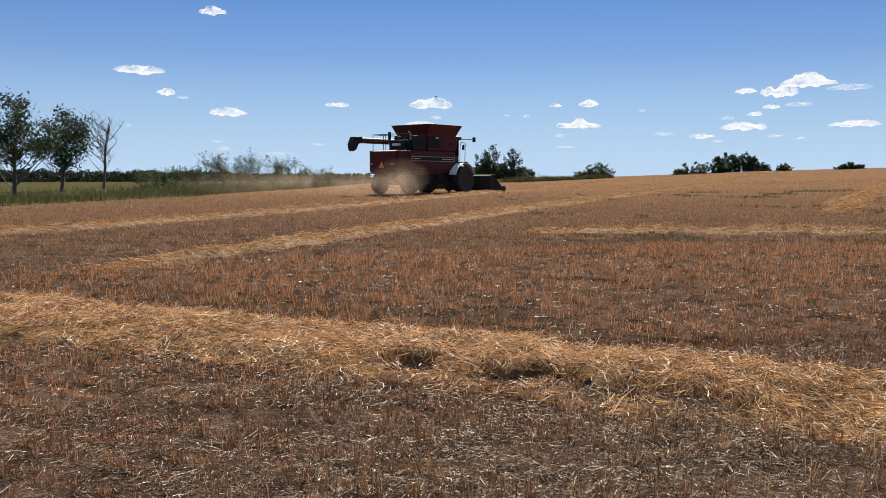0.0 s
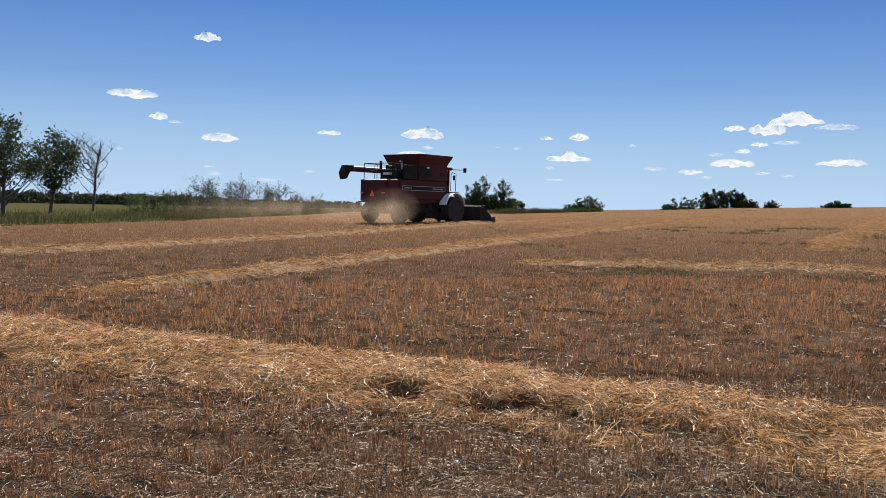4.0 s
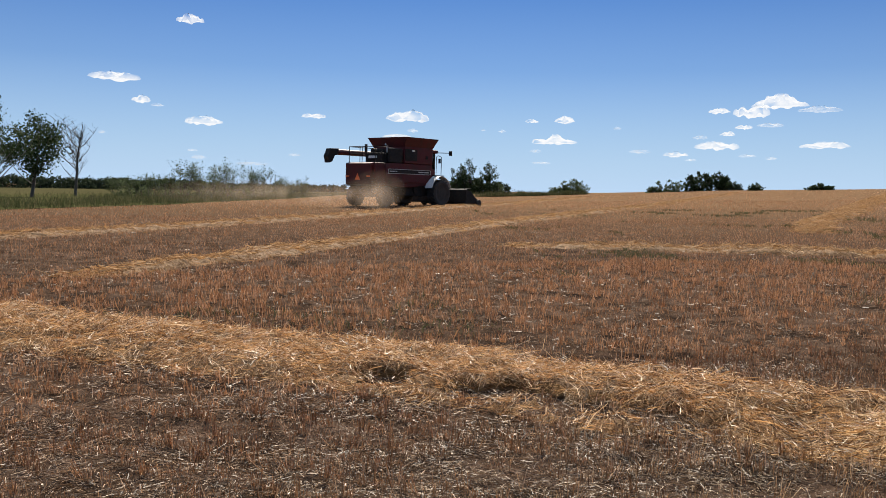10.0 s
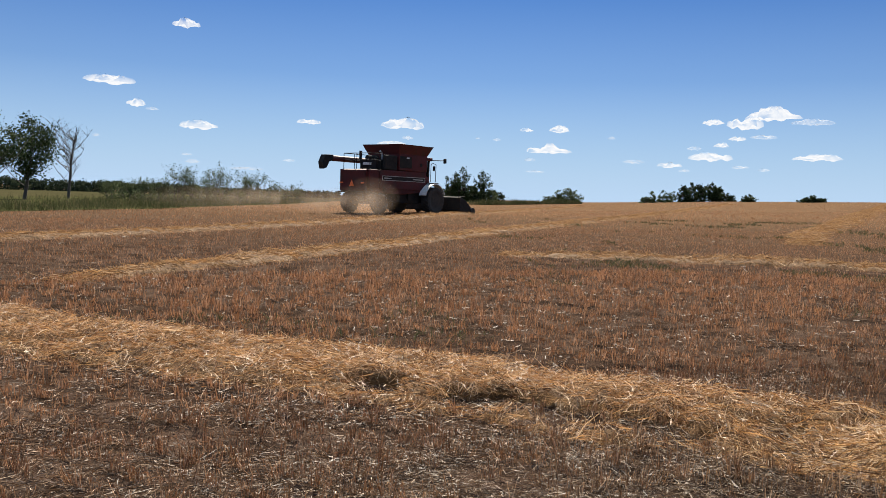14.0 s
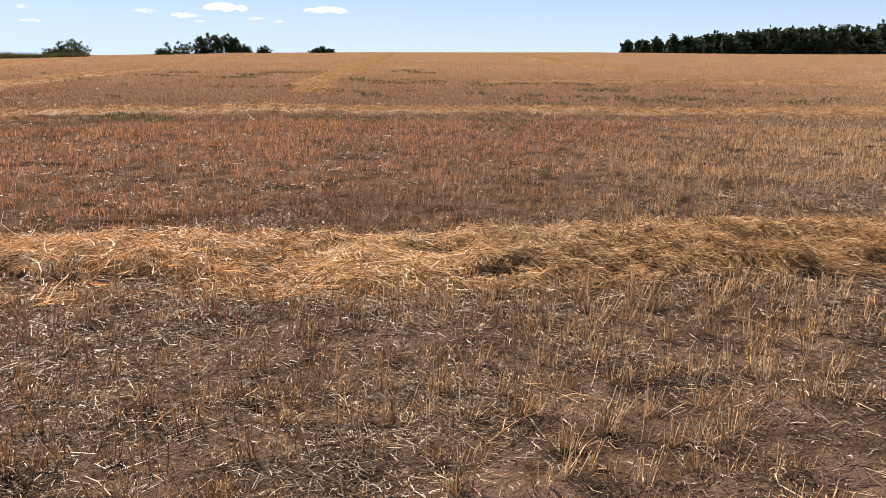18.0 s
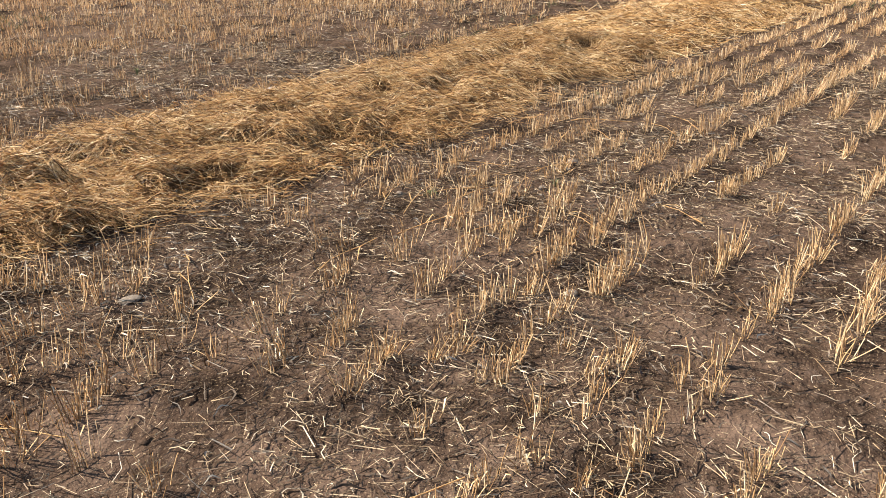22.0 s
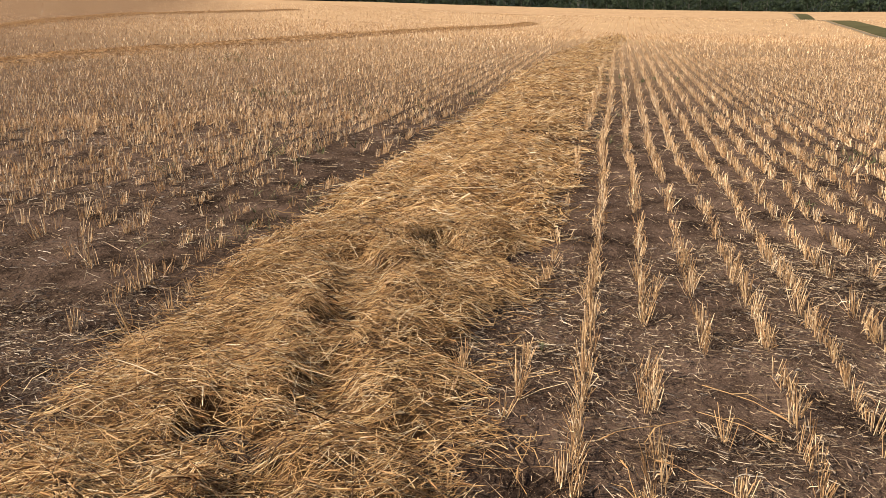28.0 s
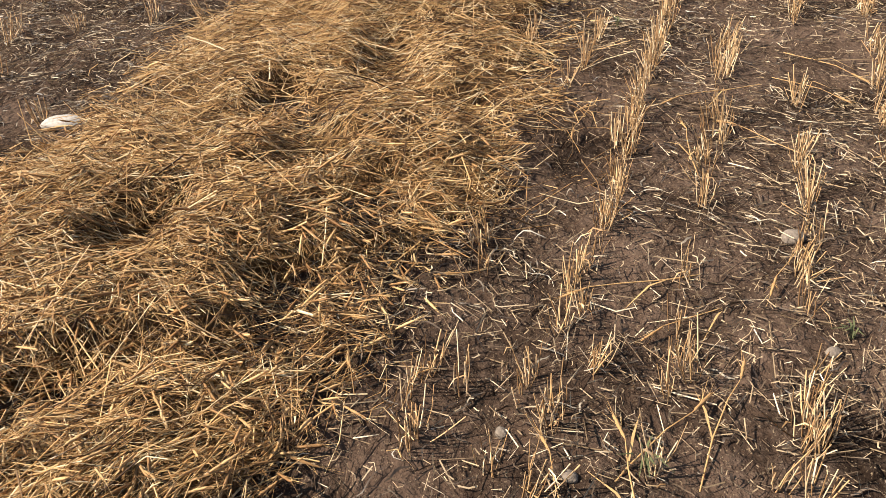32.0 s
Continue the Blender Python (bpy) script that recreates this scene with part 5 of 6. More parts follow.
tree("bush", -20.2, 72.2, 3.4, 0.45, 114, "thin grey-green willow bush in the grass verge", "bush", trunks=6, depth=2, count=1300, size=0.06, leaf=LEAF_PALE, bare=0.6, group="verge bushes")
tree("bush", -19.1, 73.6, 3.0, 0.45, 115, "thin grey-green willow bush in the grass verge", "bush", trunks=6, depth=2, count=1300, size=0.06, leaf=LEAF_PALE, bare=0.6, group="verge bushes")
tree("bush", -18.8, 77.8, 3.0, 0.45, 116, "thin grey-green willow bush in the grass verge", "bush", trunks=6, depth=2, count=1300, size=0.06, leaf=LEAF_PALE, bare=0.6, group="verge bushes")
tree("bush", -17.0, 76.1, 3.7, 0.45, 117, "thin grey-green willow bush in the grass verge", "bush", trunks=6, depth=2, count=1300, size=0.06, leaf=LEAF_PALE, bare=0.6, group="verge bushes")
tree("bush", -16.2, 80.4, 3.0, 0.45, 118, "thin grey-green willow bush in the grass verge", "bush", trunks=6, depth=2, count=1300, size=0.06, leaf=LEAF_PALE, bare=0.6, group="verge bushes")
tree("bush", -15.2, 82.6, 3.4, 0.45, 119, "thin grey-green willow bush in the grass verge", "bush", trunks=6, depth=2, count=1300, size=0.06, leaf=LEAF_PALE, bare=0.6, group="verge bushes")
tree("bush", -15.7, 93.7, 2.6, 0.45, 120, "thin grey-green willow bush in the grass verge", "bush", trunks=6, depth=2, count=1300, size=0.06, leaf=LEAF_PALE, bare=0.6, group="verge bushes")
tree("bush", -15.4, 103.9, 2.7, 0.45, 121, "thin grey-green willow bush in the grass verge", "bush", trunks=6, depth=2, count=1300, size=0.06, leaf=LEAF_PALE, bare=0.6, group="verge bushes")
tree("bush", -16.4, 118.9, 2.0, 0.45, 122, "thin grey-green willow bush in the grass verge", "bush", trunks=6, depth=2, count=1300, size=0.06, leaf=LEAF_PALE, bare=0.6, group="verge bushes")
crowned("bush", -29.2, 83.0, 1.3, 2.75, 180, "low dense olive-green bush in the grass verge", "bush", low=-0.3, lobes=44, count=900, size=0.08, leaf=LEAF_PALE, trunks=5, group="verge bushes")
crowned("bush", -26.3, 79.8, 1.4, 2.62, 181, "low dense olive-green bush in the grass verge", "bush", low=-0.3, lobes=44, count=900, size=0.08, leaf=LEAF_PALE, trunks=5, group="verge bushes")
crowned("bush", -24.2, 78.3, 1.4, 2.56, 182, "low dense olive-green bush in the grass verge", "bush", low=-0.3, lobes=44, count=900, size=0.08, leaf=LEAF_PALE, trunks=5, group="verge bushes")
crowned("bush", -22.2, 76.8, 1.5, 2.50, 183, "low dense olive-green bush in the grass verge", "bush", low=-0.3, lobes=44, count=900, size=0.08, leaf=LEAF_PALE, trunks=5, group="verge bushes")
crowned("bush", -21.3, 79.2, 1.4, 2.56, 184, "low dense olive-green bush in the grass verge", "bush", low=-0.3, lobes=44, count=900, size=0.08, leaf=LEAF_PALE, trunks=5, group="verge bushes")
crowned("bush", -20.3, 81.5, 1.5, 2.62, 185, "low dense olive-green bush in the grass verge", "bush", low=-0.3, lobes=44, count=900, size=0.08, leaf=LEAF_PALE, trunks=5, group="verge bushes")
crowned("bush", -18.9, 81.8, 1.6, 2.62, 186, "low dense olive-green bush in the grass verge", "bush", low=-0.3, lobes=44, count=900, size=0.08, leaf=LEAF_PALE, trunks=5, group="verge bushes")
crowned("bush", -17.7, 84.1, 1.5, 2.68, 187, "low dense olive-green bush in the grass verge", "bush", low=-0.3, lobes=44, count=900, size=0.08, leaf=LEAF_PALE, trunks=5, group="verge bushes")
crowned("bush", -16.6, 86.4, 1.6, 2.75, 188, "low dense olive-green bush in the grass verge", "bush", low=-0.3, lobes=44, count=900, size=0.08, leaf=LEAF_PALE, trunks=5, group="verge bushes")
crowned("bush", -15.8, 90.6, 1.5, 2.87, 189, "low dense olive-green bush in the grass verge", "bush", low=-0.3, lobes=44, count=900, size=0.08, leaf=LEAF_PALE, trunks=5, group="verge bushes")
crowned("bush", -16.1, 102.7, 1.4, 3.25, 190, "low dense olive-green bush in the grass verge", "bush", low=-0.3, lobes=44, count=900, size=0.08, leaf=LEAF_PALE, trunks=5, group="verge bushes")
crowned("tree", 7.3, 149.8, 6.1, 3.66, 130, "dark green bushy poplar at the field corner", "tree", low=-0.08, lobes=44, count=2600, size=0.15, trunks=2, group="corner trees")
crowned("tree", 9.0, 151.7, 7.0, 3.92, 131, "dark green bushy poplar at the field corner", "tree", low=-0.08, lobes=44, count=2600, size=0.15, trunks=2, group="corner trees")
crowned("tree", 12.8, 152.5, 6.4, 3.53, 132, "dark green bushy poplar at the field corner", "tree", low=-0.08, lobes=44, count=2600, size=0.15, trunks=2, group="corner trees")
crowned("tree", 10.9, 149.6, 3.9, 3.26, 133, "dark green bushy poplar at the field corner", "tree", low=-0.08, lobes=44, count=2600, size=0.15, trunks=2, group="corner trees")
crowned("tree", 7.7, 150.8, 4.1, 3.69, 134, "dark green bushy poplar at the field corner", "tree", low=-0.08, lobes=44, count=2600, size=0.15, trunks=2, group="corner trees")
crowned("bush", 14.6, 151.3, 2.7, 2.89, 138, "thin grey-green bush at the field corner", "bush", low=-0.2, lobes=26, count=500, size=0.14, leaf=LEAF_PALE, trunks=3, group="corner trees")
crowned("bush", 32.5, 197.3, 2.0, 3.53, 140, "round grey-green bush on the skyline", "bush", low=-0.3, lobes=44, count=1100, size=0.22, leaf=LEAF_PALE, trunks=4, group="skyline bushes")
crowned("bush", 34.6, 197.0, 3.4, 4.07, 141, "round grey-green bush on the skyline", "bush", low=-0.3, lobes=44, count=1100, size=0.22, leaf=LEAF_PALE, trunks=4, group="skyline bushes")
crowned("bush", 37.0, 196.6, 3.8, 4.88, 142, "round grey-green bush on the skyline", "bush", low=-0.3, lobes=44, count=1100, size=0.22, leaf=LEAF_PALE, trunks=4, group="skyline bushes")
crowned("bush", 39.2, 198.2, 2.5, 3.56, 143, "round grey-green bush on the skyline", "bush", low=-0.3, lobes=44, count=1100, size=0.22, leaf=LEAF_PALE, trunks=4, group="skyline bushes")
crowned("bush", 49.5, 175.1, 1.5, 2.47, 150, "thin grey-green bush on the crest of the field", "bush", low=-0.3, lobes=36, count=800, size=0.17, leaf=LEAF_PALE, trunks=4, group="crest bushes")
crowned("bush", 51.1, 174.7, 2.5, 2.22, 151, "thin grey-green bush on the crest of the field", "bush", low=-0.3, lobes=36, count=800, size=0.17, leaf=LEAF_PALE, trunks=4, group="crest bushes")
crowned("bush", 52.9, 174.2, 3.0, 2.72, 152, "thin grey-green bush on the crest of the field", "bush", low=-0.3, lobes=36, count=800, size=0.17, leaf=LEAF_PALE, trunks=4, group="crest bushes")
crowned("bush", 54.6, 173.6, 2.5, 2.72, 153, "thin grey-green bush on the crest of the field", "bush", low=-0.3, lobes=36, count=800, size=0.17, leaf=LEAF_PALE, trunks=4, group="crest bushes")
crowned("bush", 56.4, 170.9, 3.7, 2.93, 160, "dense dark green bush on the crest of the field", "bush", low=-0.3, lobes=46, count=2000, size=0.2, trunks=4, group="crest bushes")
crowned("bush", 58.5, 172.3, 4.3, 2.96, 161, "dense dark green bush on the crest of the field", "bush", low=-0.3, lobes=46, count=2000, size=0.2, trunks=4, group="crest bushes")
crowned("bush", 59.5, 169.9, 4.4, 3.18, 162, "dense dark green bush on the crest of the field", "bush", low=-0.3, lobes=46, count=2000, size=0.2, trunks=4, group="crest bushes")
crowned("bush", 61.9, 171.2, 4.2, 3.21, 163, "dense dark green bush on the crest of the field", "bush", low=-0.3, lobes=46, count=2000, size=0.2, trunks=4, group="crest bushes")
crowned("bush", 62.5, 168.8, 3.4, 2.69, 164, "dense dark green bush on the crest of the field", "bush", low=-0.3, lobes=46, count=2000, size=0.2, trunks=4, group="crest bushes")
crowned("bush", 63.1, 166.4, 2.4, 2.66, 165, "dense dark green bush on the crest of the field", "bush", low=-0.3, lobes=46, count=700, size=0.2, trunks=4, group="crest bushes")
crowned("bush", 64.3, 166.0, 1.7, 2.42, 166, "dense dark green bush on the crest of the field", "bush", low=-0.3, lobes=46, count=700, size=0.2, trunks=4, group="crest bushes")
crowned("bush", 62.6, 152.7, 1.5, 2.91, 167, "dense dark green bush on the crest of the field", "bush", low=-0.3, lobes=46, count=700, size=0.2, trunks=4, group="crest bushes")
crowned("bush", 65.8, 137.0, 1.0, 2.27, 168, "dense dark green bush on the crest of the field", "bush", low=-0.3, lobes=46, count=700, size=0.2, trunks=4, group="crest bushes")
crowned("bush", 66.9, 136.5, 1.2, 2.06, 169, "dense dark green bush on the crest of the field", "bush", low=-0.3, lobes=46, count=700, size=0.2, trunks=4, group="crest bushes")
crowned("bush", 67.9, 136.0, 0.8, 2.06, 170, "dense dark green bush on the crest of the field", "bush", low=-0.3, lobes=46, count=700, size=0.2, trunks=4, group="crest bushes")


# ---- woods and hills ----
def woods(name, spots, label, seed, clump=0.5, per_tree=330, broad=1.0):
    """A belt of distant trees, (x, y, height) each, as one mass of foliage and trunks."""
    rng = np.random.default_rng(seed)
    vs, tr = [], []
    for x, y, h in spots:
        z = float(ground_z(x, y)) - 0.3
        w = h * rng.uniform(0.26, 0.42) * broad
        lobes = np.stack([rng.normal(0, w * 0.5, 9), rng.normal(0, w * 0.5, 9), rng.uniform(0.05, 0.95, 9) * h], 1)
        lobes[:, :2] *= (1.15 - lobes[:, 2:3] / h)
        lobes[0] = (0, 0, 0.97 * h)
        vs.append(leaves(rng, lobes + np.array([x, y, z]), np.array([w * 0.33, w * 0.33, h * 0.09]), per_tree, clump))
        tr.append(tubes(np.array([[[x, y, z], [x, y, z + h * 0.7]]]), np.array([[0.16, 0.07]]), 5))
    v, f = merged(vs)
    ob = mesh_object(name, v, f, WOODS)
    tagged(ob, label, "woods", kind="stuff")
    v, f = merged(tr)
    mesh_object("trunk", v, f, BARK, ob)


def belt(rng, az0, az1, dist, rows, step, gap, height):
    """Tree places in rows behind one another; height and dist are functions of the bearing."""
    out = []
    for k in range(rows):
        az = az0
        while az < az1:
            d = dist(az) + k * gap + rng.uniform(-2, 2)
            out.append((d * math.sin(radians(az)), d * math.cos(radians(az)), height(az) * rng.uniform(0.82, 1.15)))
            az += step / d * 57.3 * rng.uniform(0.7, 1.3)
    return out


rng_ = np.random.default_rng(71)
knots = np.array(CREST, float)
crest_far = lambda az: float(np.interp(az, knots[:, 0], knots[:, 2]))
woods("woods", belt(rng_, 46.3, 96.6, lambda az: crest_far(az) + 6, 5, 2.8, 4,
                    lambda az: float(np.interp(az, (45, 48, 55, 62, 67, 78, 84, 88, 91, 92.5, 96, 98), (1.6, 2.6, 4.2, 5.0, 6.8, 10.2, 10.2, 10.4, 8.6, 11.4, 11.4, 9.5)))),
      "dark green mixed woods behind the crest of the field", 72)
woods("woods", belt(rng_, 97, 136, lambda az: crest_far(az) + 14, 3, 4.5, 6, lambda az: 5.4 + 0.9 * math.sin(az * 1.7)), "dark green belt of trees below the hills", 75, 0.46, 190, 1.5)
woods("woods", belt(rng_, -42, -5, lambda az: 420, 3, 4, 8, lambda az: float(np.interp(az, (-42, -26, -17, -12, -5), (5.6, 5.2, 4.6, 3.4, 3.2)))),
      "low dark belt of distant trees behind the pasture", 73, 0.7, 160, 2.0)
woods("woods", belt(rng_, -4, 6, lambda az: 330, 2, 3.5, 8, lambda az: 4.4), "low dark clump of distant trees on the skyline", 74, 0.6, 200, 1.6)


def hills():
    """Forested hills behind the field, as one bumpy canopy."""
    az = np.radians(np.linspace(84, 150, 420))
    r = np.concatenate([np.linspace(345, 430, 14), np.geomspace(440, 1500, 60), np.array([1600, 1900])])
    rr, aa = np.meshgrid(r, az, indexing="ij")
    x, y = rr * np.sin(aa), rr * np.cos(aa)
    deg = np.degrees(aa)
    el = np.interp(deg, (84, 97, 103, 110, 117, 119.5, 121.5, 126, 134, 150), (2.7, 2.8, 2.82, 2.9, 3.1, 3.05, 2.78, 2.95, 2.9, 2.8))
    front = 8 + rr * 0.0
    top = 1.6 + 1500 * np.tan(np.radians(el))
    s = np.clip((rr - 345) / 1155, 0, 1)
    z = front * (1 - s) + top * s ** 1.05 + 5 * (value_noise(x, y, 160, 81) - 0.5) * np.clip(s * 3, 0, 1) + 5 * (value_noise(x, y, 16, 82) - 0.5) * (0.4 + s) + 3 * (value_noise(x, y, 7, 83) - 0.5)
    z = np.where(rr > 1500, z - 60, z)
    z[0] = -10
    k, m = rr.shape
    i, j = np.meshgrid(np.arange(k - 1), np.arange(m - 1), indexing="ij")
    f = np.stack([i * m + j, (i + 1) * m + j, (i + 1) * m + j + 1, i * m + j + 1], -1).reshape(-1, 4)
    ob = mesh_object("hills", np.stack([x, y, z], -1).reshape(-1, 3), f, CANOPY)
    tagged(ob, "dark green forested hills in the distance", "hills", kind="structure")


hills()


# ---- verge grass ----
def verge_grass(line, n, label, seed, wide=6.0, tall=1.0):
    rng = np.random.default_rng(seed)
    e_ = np.array(line, float)
    d = np.concatenate([[0], np.cumsum(np.hypot(*np.diff(e_, axis=0).T))])
    s = rng.uniform(0, d[-1], n)
    p = np.stack([np.interp(s, d, e_[:, 0]), np.interp(s, d, e_[:, 1])], 1)
    p[:, 0] -= rng.exponential(wide, n)
    h = tall * rng.uniform(0.12, 0.38, n) * (0.5 + value_noise(p[:, 0], p[:, 1], 3.0, 92))
    z = ground_z(p[:, 0], p[:, 1])
    base = np.concatenate([p, z[:, None]], 1)
    tip = base + np.concatenate([rng.normal(0, 0.25, (n, 2)) * h[:, None], h[:, None]], 1)
    r_ = rng.uniform(0.005, 0.013, n) * tall
    v, f = tubes(np.stack([base, tip], 1), np.stack([r_, r_ * 0.2], 1), 2)
    ob = mesh_object("verge_grass", v, f, GRASS)
    tagged(ob, label, "grass", kind="stuff")


verge_grass(EDGE[1:7], 80000, "tall green and bleached grass along the field edge", 91)
verge_grass(((12.0, 139.5), (18.4, 148.9), (26.8, 162.8), (35.9, 174.3)), 9000, "dark green grass along the far end of the field", 93, 1.5, 2.2)


# ---- clouds ----
def cloud(az, el, wide, tall, seed, thin=False):
    """A flat-based fair-weather cloud, far off; sizes in degrees of sky."""
    rng = np.random.default_rng(seed)
    dist = 2600.0
    k = dist * math.tan(radians(1))
    W, T = wide * k * 0.9, min(tall, wide * 0.42) * k * 0.85
    # a lumpy upper side over a flat base, closed round the rim
    ang, ring = np.linspace(0, 2 * np.pi, 73)[:-1], np.linspace(0.03, 1, 19)
    rr, aa = np.meshgrid(ring, ang, indexing="ij")
    off = rng.uniform(0, 200, 2)
    rim = 0.75 + 0.5 * value_noise(np.cos(aa) * 1.6 + off[0], np.sin(aa) * 1.6 + off[1], 0.5, seed)
    px, py = rr * rim * np.cos(aa), rr * rim * np.sin(aa)
    hump = rng.uniform(-0.45, 0.45)
    lump = 0.6 * value_noise(px + off[0], py * 0.3 + off[1], 0.42, seed + 1) + 0.3 * value_noise(px + off[0], py * 0.4 + off[1], 0.15, seed + 2) + 0.15 * value_noise(px, py, 0.07, seed + 3)
    env = np.clip(1 - rr ** 2, 0, 1) ** 0.35 * (0.6 + 0.25 * np.exp(-((px - hump) / 0.4) ** 2) + 0.2 * np.exp(-((px + hump) / 0.25) ** 2))
    top = np.stack([px * W / 2, py * W / 5, T * env * np.clip(1.9 * lump - 0.2, 0.06, 1.4)], -1)
    base = np.stack([px * W / 2, py * W / 5, T * env * (0.22 - 0.75 * value_noise(px + off[1], py * 0.4 + off[0], 0.3, seed + 4))], -1)
    base[..., 2] = np.minimum(base[..., 2], top[..., 2] - 0.01 * T)
    base[-1] = top[-1]
    k_, m_ = rr.shape
    i, j = np.meshgrid(np.arange(k_ - 1), np.arange(m_), indexing="ij")
    q = np.stack([i * m_ + j, (i + 1) * m_ + j, (i + 1) * m_ + (j + 1) % m_, i * m_ + (j + 1) % m_], -1).reshape(-1, 4)
    v = np.concatenate([top.reshape(-1, 3), base[:-1].reshape(-1, 3)])
    under = np.where(q < (k_ - 1) * m_, q + k_ * m_, q)[:, ::-1]
    f = np.concatenate([q, under])
    ob = mesh_object("cloud", v, f, CLOUD_THIN if thin else CLOUD)
    ob.data.shade_smooth()
    d = Vector((math.sin(radians(az)) * math.cos(radians(el)), math.cos(radians(az)) * math.cos(radians(el)), math.sin(radians(el)))) * dist
    ob.matrix_world = Matrix.Translation(d) @ Matrix.Rotation(radians(-az), 4, "Z")
    tagged(ob, "thin pale wisp of cloud" if thin else "small white fair-weather cloud with a flat base", "cloud", "clouds", "structure")


cloud(-15.23, 10.58, 1.75, 0.70, 201)
cloud(-19.88, 6.77, 3.0, 0.70, 202)
cloud(-18.29, 5.41, 1.32, 0.54, 203)
cloud(-17.28, 5.15, 0.97, 0.23, 204, True)
cloud(-14.48, 4.18, 2.80, 0.62, 205)
cloud(-7.17, 4.81, 2.02, 0.39, 206)
cloud(-0.86, 4.81, 3.58, 0.86, 207)
cloud(-1.62, 3.55, 2.14, 0.43, 208)
cloud(-1.30, 2.63, 2.18, 0.35, 209)
cloud(-0.46, 4.02, 0.78, 0.27, 210, True)
cloud(7.62, 4.79, 0.97, 0.27, 211)
cloud(9.83, 4.80, 1.48, 0.62, 212)
cloud(9.17, 3.40, 3.58, 0.62, 213)
cloud(19.84, 5.42, 1.40, 0.43, 214)
cloud(21.89, 5.28, 2.33, 1.01, 215)
cloud(23.49, 5.76, 3.34, 0.86, 216)
cloud(25.84, 5.41, 2.72, 0.39, 217, True)
cloud(21.42, 4.40, 1.24, 0.39, 218)
cloud(23.10, 4.52, 1.75, 0.35, 219, True)
cloud(20.44, 3.96, 1.09, 0.35, 220)
cloud(19.80, 3.14, 2.72, 0.70, 221)
cloud(17.17, 2.61, 1.63, 0.39, 222)
cloud(18.18, 2.30, 0.78, 0.23, 223, True)
cloud(26.30, 3.18, 3.0, 0.54, 224)
cloud(18.77, 3.76, 0.97, 0.27, 225, True)
cloud(21.65, 2.58, 1.17, 0.23, 226, True)
cloud(23.11, 2.44, 0.78, 0.19, 227, True)
cloud(13.40, 4.35, 0.54, 0.19, 228, True)
cloud(7.96, 2.79, 0.86, 0.23, 229, True)
cloud(8.36, 2.00, 1.32, 0.19, 230, True)
cloud(14.91, 2.82, 1.55, 0.27, 231, True)
cloud(5.63, 4.10, 0.54, 0.19, 232, True)
cloud(4.35, 4.17, 0.35, 0.19, 233, True)
cloud(-15.11, 2.33, 0.66, 0.19, 234, True)
cloud(-14.72, 1.86, 0.97, 0.27, 235, True)
cloud(-8.45, 2.20, 0.93, 0.19, 236, True)
cloud(-20.66, 3.30, 0.54, 0.19, 237, True)
cloud(-11.27, 1.56, 2.33, 0.23, 238, True)
cloud(106.92, 4.51, 2.72, 0.62, 239, True)
cloud(125.76, 3.19, 1.71, 0.39, 240, True)
cloud(100.73, 4.60, 2.33, 0.54, 241, True)
cloud(130.62, 3.02, 2.33, 0.35, 242, True)
cloud(91.07, 3.92, 4.66, 1.55, 243)
cloud(113.69, 3.32, 1.17, 0.23, 244, True)
cloud(35.0, 9.0, 3.0, 0.7, 400)
cloud(41.0, 14.0, 4.0, 0.8, 401)
cloud(52.0, 7.0, 3.0, 0.5, 402)
cloud(48.0, 18.0, 3.0, 0.7, 403)
cloud(60.0, 11.0, 4.0, 0.9, 404)
cloud(70.0, 6.0, 3.0, 0.5, 405)
cloud(160.0, 12.0, 5.0, 1.0, 406)
cloud(200.0, 20.0, 6.0, 1.2, 407)
cloud(240.0, 14.0, 5.0, 1.0, 408)
cloud(280.0, 22.0, 6.0, 1.2, 409)
cloud(310.0, 12.0, 4.0, 0.8, 410)


# ---- dust behind the combine ----
def dust(x, y, rx, ry, rz, seed):
    rng = np.random.default_rng(seed)
    bm = bmesh.new()
    bmesh.ops.create_icosphere(bm, subdivisions=4, radius=1)
    for v in bm.verts:
        k = 1 + 0.25 * noise.noise(v.co * 1.6 + Vector((seed, 0, 0))) + 0.12 * noise.noise(v.co * 4)
        v.co = Vector((v.co.x * rx, v.co.y * ry, max(v.co.z, -0.75) * rz)) * k
    me = bpy.data.meshes.new("dust_cloud")
    bm.to_mesh(me)
    bm.free()
    me.materials.append(DUST)
    me.shade_smooth()
    ob = new("dust_cloud", me)
    ob.location = on_ground(x, y, rz * 0.75)
    tagged(ob, "drifting sunlit brown dust behind the combine harvester", "dust", "dust clouds", "stuff")


dust(-2.3, 42.8, 1.9, 0.5, 1.3, 1)
dust(-2.1, 42.6, 1.2, 0.4, 1.0, 2)
dust(-4.3, 43.4, 3.4, 0.6, 1.0, 3)
dust(-9.0, 46.0, 7.5, 0.9, 0.95, 4)


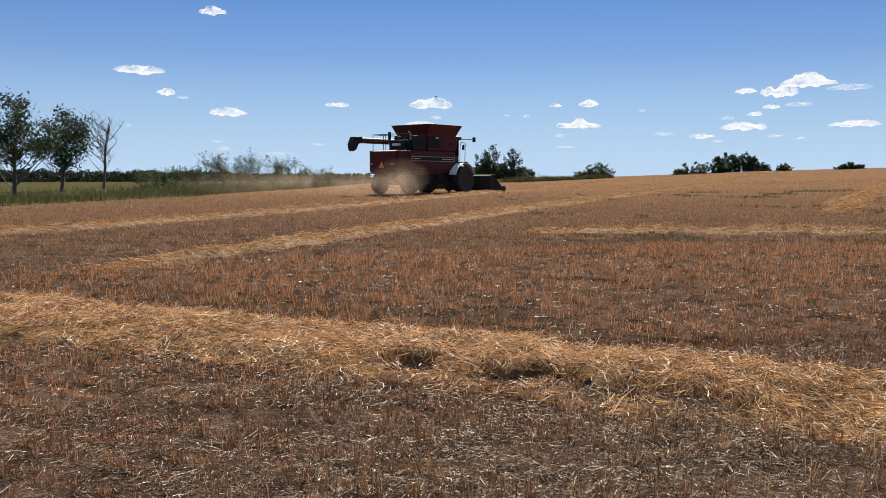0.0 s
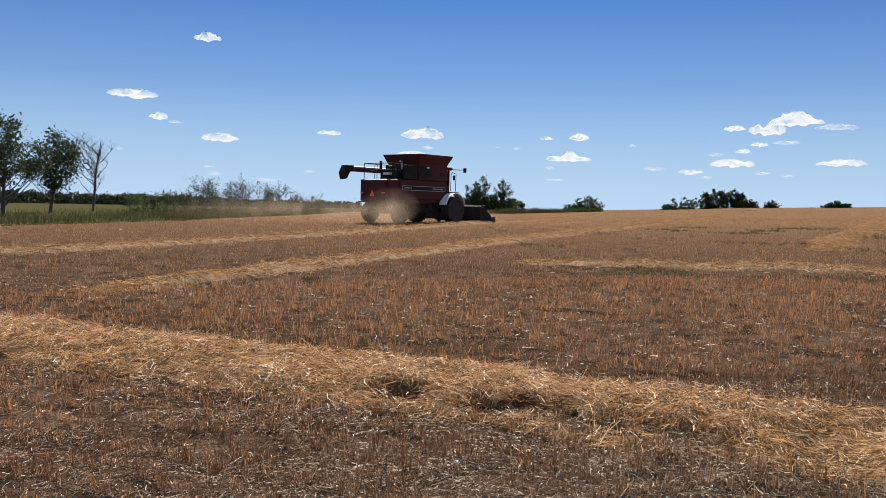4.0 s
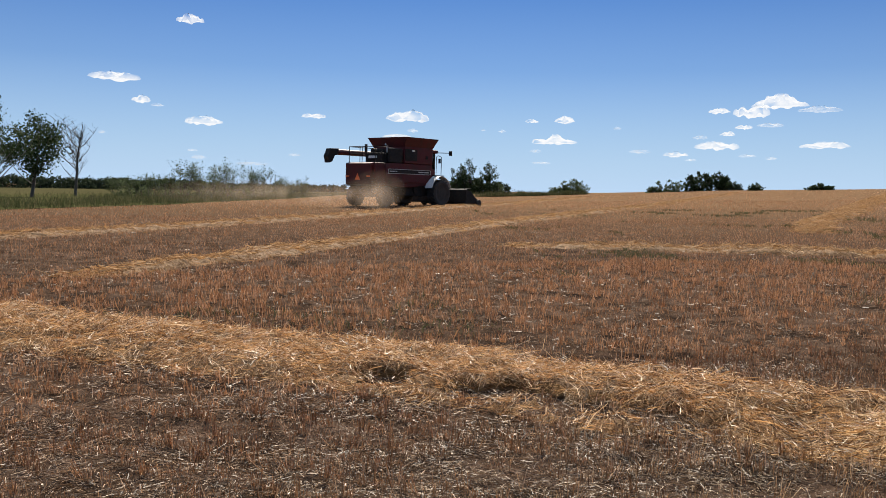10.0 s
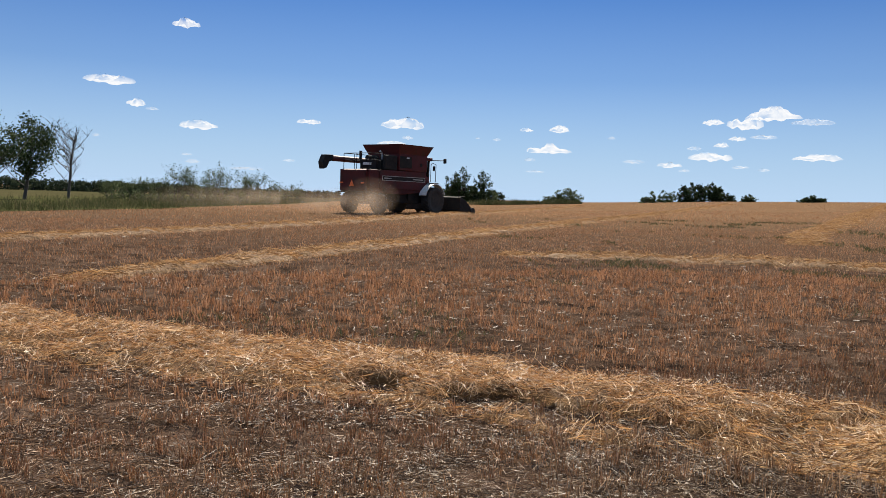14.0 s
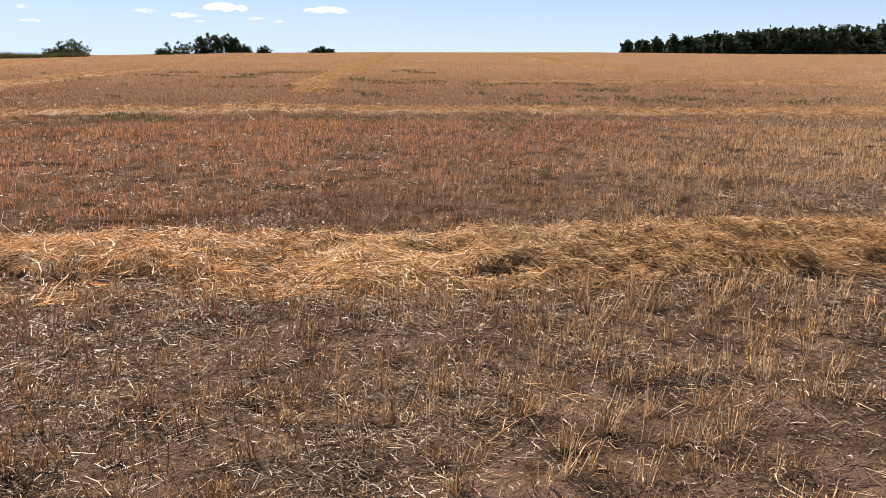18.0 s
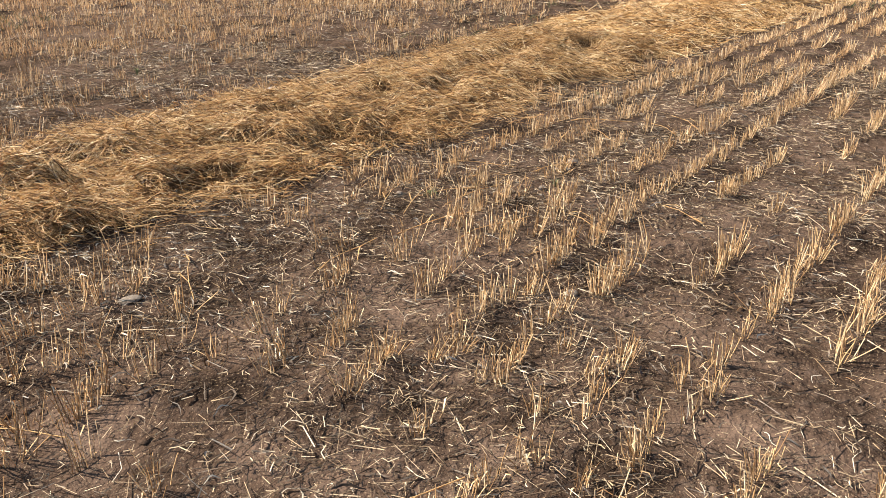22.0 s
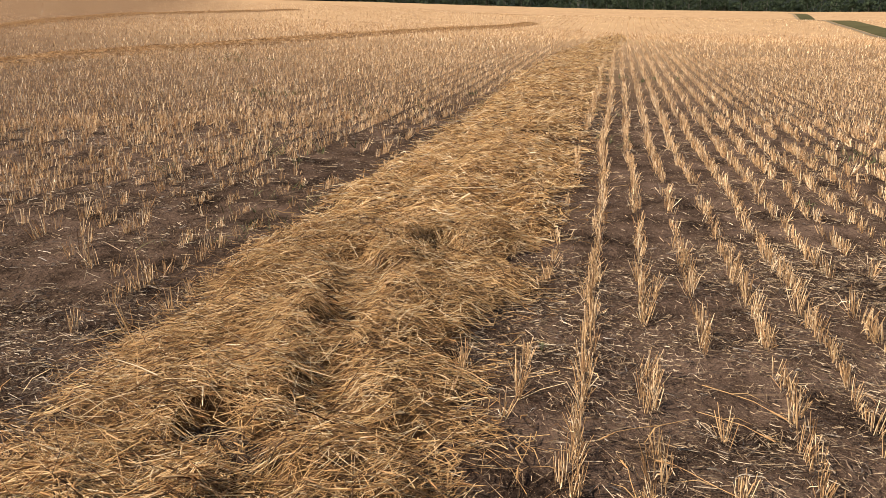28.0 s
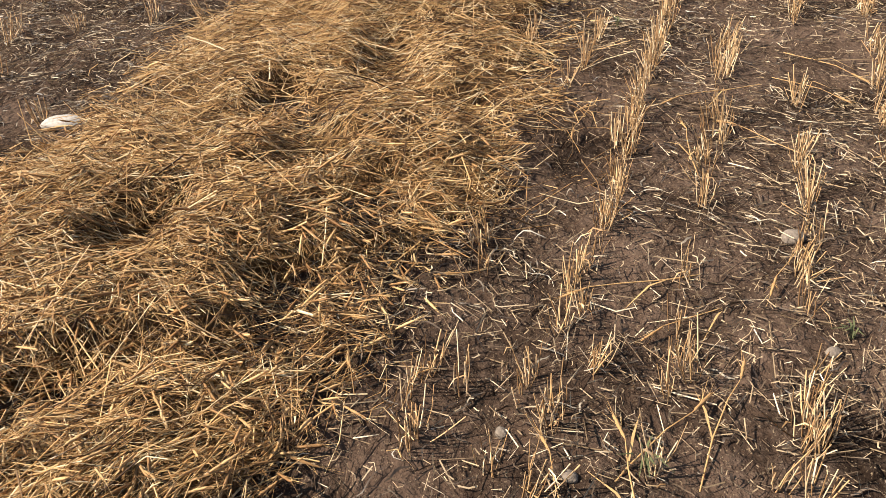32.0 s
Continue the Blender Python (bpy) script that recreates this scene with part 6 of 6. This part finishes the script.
# ---- stones and stray stalks ----
def stone(x, y, size, flat, seed, material, label, turn=None):
    rng = np.random.default_rng(seed)
    bm = bmesh.new()
    bmesh.ops.create_icosphere(bm, subdivisions=3, radius=1)
    for v in bm.verts:
        k = 1 + 0.14 * noise.noise(v.co * 1.3 + Vector((seed, 0, 0))) + 0.05 * noise.noise(v.co * 5)
        v.co = Vector((v.co.x * size[0], v.co.y * size[1], v.co.z * flat)) * k
    me = bpy.data.meshes.new("stone")
    bm.to_mesh(me)
    bm.free()
    me.materials.append(material)
    me.shade_smooth()
    ob = new("stone", me)
    ob.matrix_world = Matrix.Translation(on_ground(x, y, flat * 0.45)) @ Matrix.Rotation(rng.uniform(0, 3) if turn is None else turn, 4, "Z")
    tagged(ob, label, "stone", "field stones")


stone(9.22, 3.80, (0.10, 0.055), 0.032, 5, CHALK, "pale flat stone on bare soil beside the windrow", 1.35)
stone(7.76, 1.28, (0.036, 0.032), 0.022, 6, GREY_STONE, "rounded grey-brown stone between stubble rows")
stone(7.26, 1.42, (0.022, 0.018), 0.015, 7, GREY_STONE, "small rounded grey-brown stone on bare soil")
stone(6.99, 2.17, (0.02, 0.016), 0.013, 8, GREY_STONE, "small rounded grey-brown stone on bare soil")
stone(5.50, 2.90, (0.05, 0.035), 0.012, 9, GREY_STONE, "flat grey-brown stone on bare soil")
stone(5.96, 1.18, (0.035, 0.028), 0.012, 10, GREY_STONE, "small flat grey-brown stone between stubble rows")
stone(7.16, 2.29, (0.018, 0.015), 0.013, 11, GREY_STONE, "small rounded grey-brown stone on bare soil")
stone(8.10, 3.62, (0.03, 0.02), 0.016, 12, CHALK, "small pale stone beside the windrow")


def wheat_stalk():
    """One cut stalk lying on the ground: a bent straw, its bearded ear and a dry leaf."""
    rng = np.random.default_rng(88)
    ob = thing("wheat_stalk", Matrix.Translation(on_ground(7.05, 2.2)), "fallen golden wheat stalk with a bearded ear on bare soil", "wheat stalk", "fallen stalks")
    pts = np.array([[[-0.34, 0.0, 0.006], [-0.2, 0.012, 0.018], [-0.08, 0.01, 0.03], [0.0, 0.0, 0.028]]])
    mesh_object("stem", *tubes(pts, np.array([[0.0019, 0.0018, 0.0015, 0.0011]]), 6), SWATH, ob)
    body, awn = ear_pieces(rng, np.array([[0.0, 0.0, 0.028]]), np.array([[0.985, 0.1, -0.14]]), np.array([1.15]))
    ear = mesh_object("ear", *body, EAR, ob)
    mesh_object("awns", *awn, SWATH, ear)
    leaf = np.array([[[-0.2, 0.012, 0.018], [-0.14, 0.045, 0.035], [-0.06, 0.085, 0.006]]])
    mesh_object("leaf", *tubes(leaf, np.array([[0.0015, 0.0028, 0.0005]]), 2), SWATH, ob)
    return ob


STALK = wheat_stalk()
for k_ in range(26):
    x, y = (random.uniform(6.4, 9.0), random.uniform(0.3, 2.2)) if k_ < 18 else (random.uniform(2.0, 6.2), random.uniform(0.6, 3.4))
    turn_, size_ = random.uniform(0, 6.28), random.uniform(0.8, 1.2)
    made = copy_thing(STALK, Matrix.Translation(on_ground(x, y, 0.006)) @ Matrix.Rotation(turn_, 4, "Z") @ Matrix.Rotation(random.uniform(-0.05, 0.05), 4, "X"))
    made.scale = (size_, size_, size_)


def regrowth(x, y, high, seed):
    """A small green weed of several blades."""
    rng = np.random.default_rng(seed)
    ob = thing("weed", Matrix.Translation(on_ground(x, y)), "small green weed sprouting on bare soil", "weed", "green weeds")
    for k in range(9):
        a_ = rng.uniform(0, 6.28)
        out = np.array([math.cos(a_), math.sin(a_), 0]) * high * rng.uniform(0.4, 1.1)
        pts = np.array([[[0, 0, -0.01], out * 0.4 + np.array([0, 0, high * 0.7]), out + np.array([0, 0, high * rng.uniform(0.2, 0.9)])]])
        mesh_object("blade", *tubes(pts, np.array([[0.0015, 0.0026, 0.0004]]), 2), WEED, ob)


for n_, (x, y, h_) in enumerate(((7.0, 2.0, 0.07), (7.3, 1.35, 0.05), (3.0, 0.78, 0.09), (12.3, -2.3, 0.16), (13.1, -3.9, 0.15), (18.9, -5.3, 0.2), (9.5, 5.2, 0.1), (9.8, 1.2, 0.06))):
    regrowth(x, y, h_, 300 + n_)
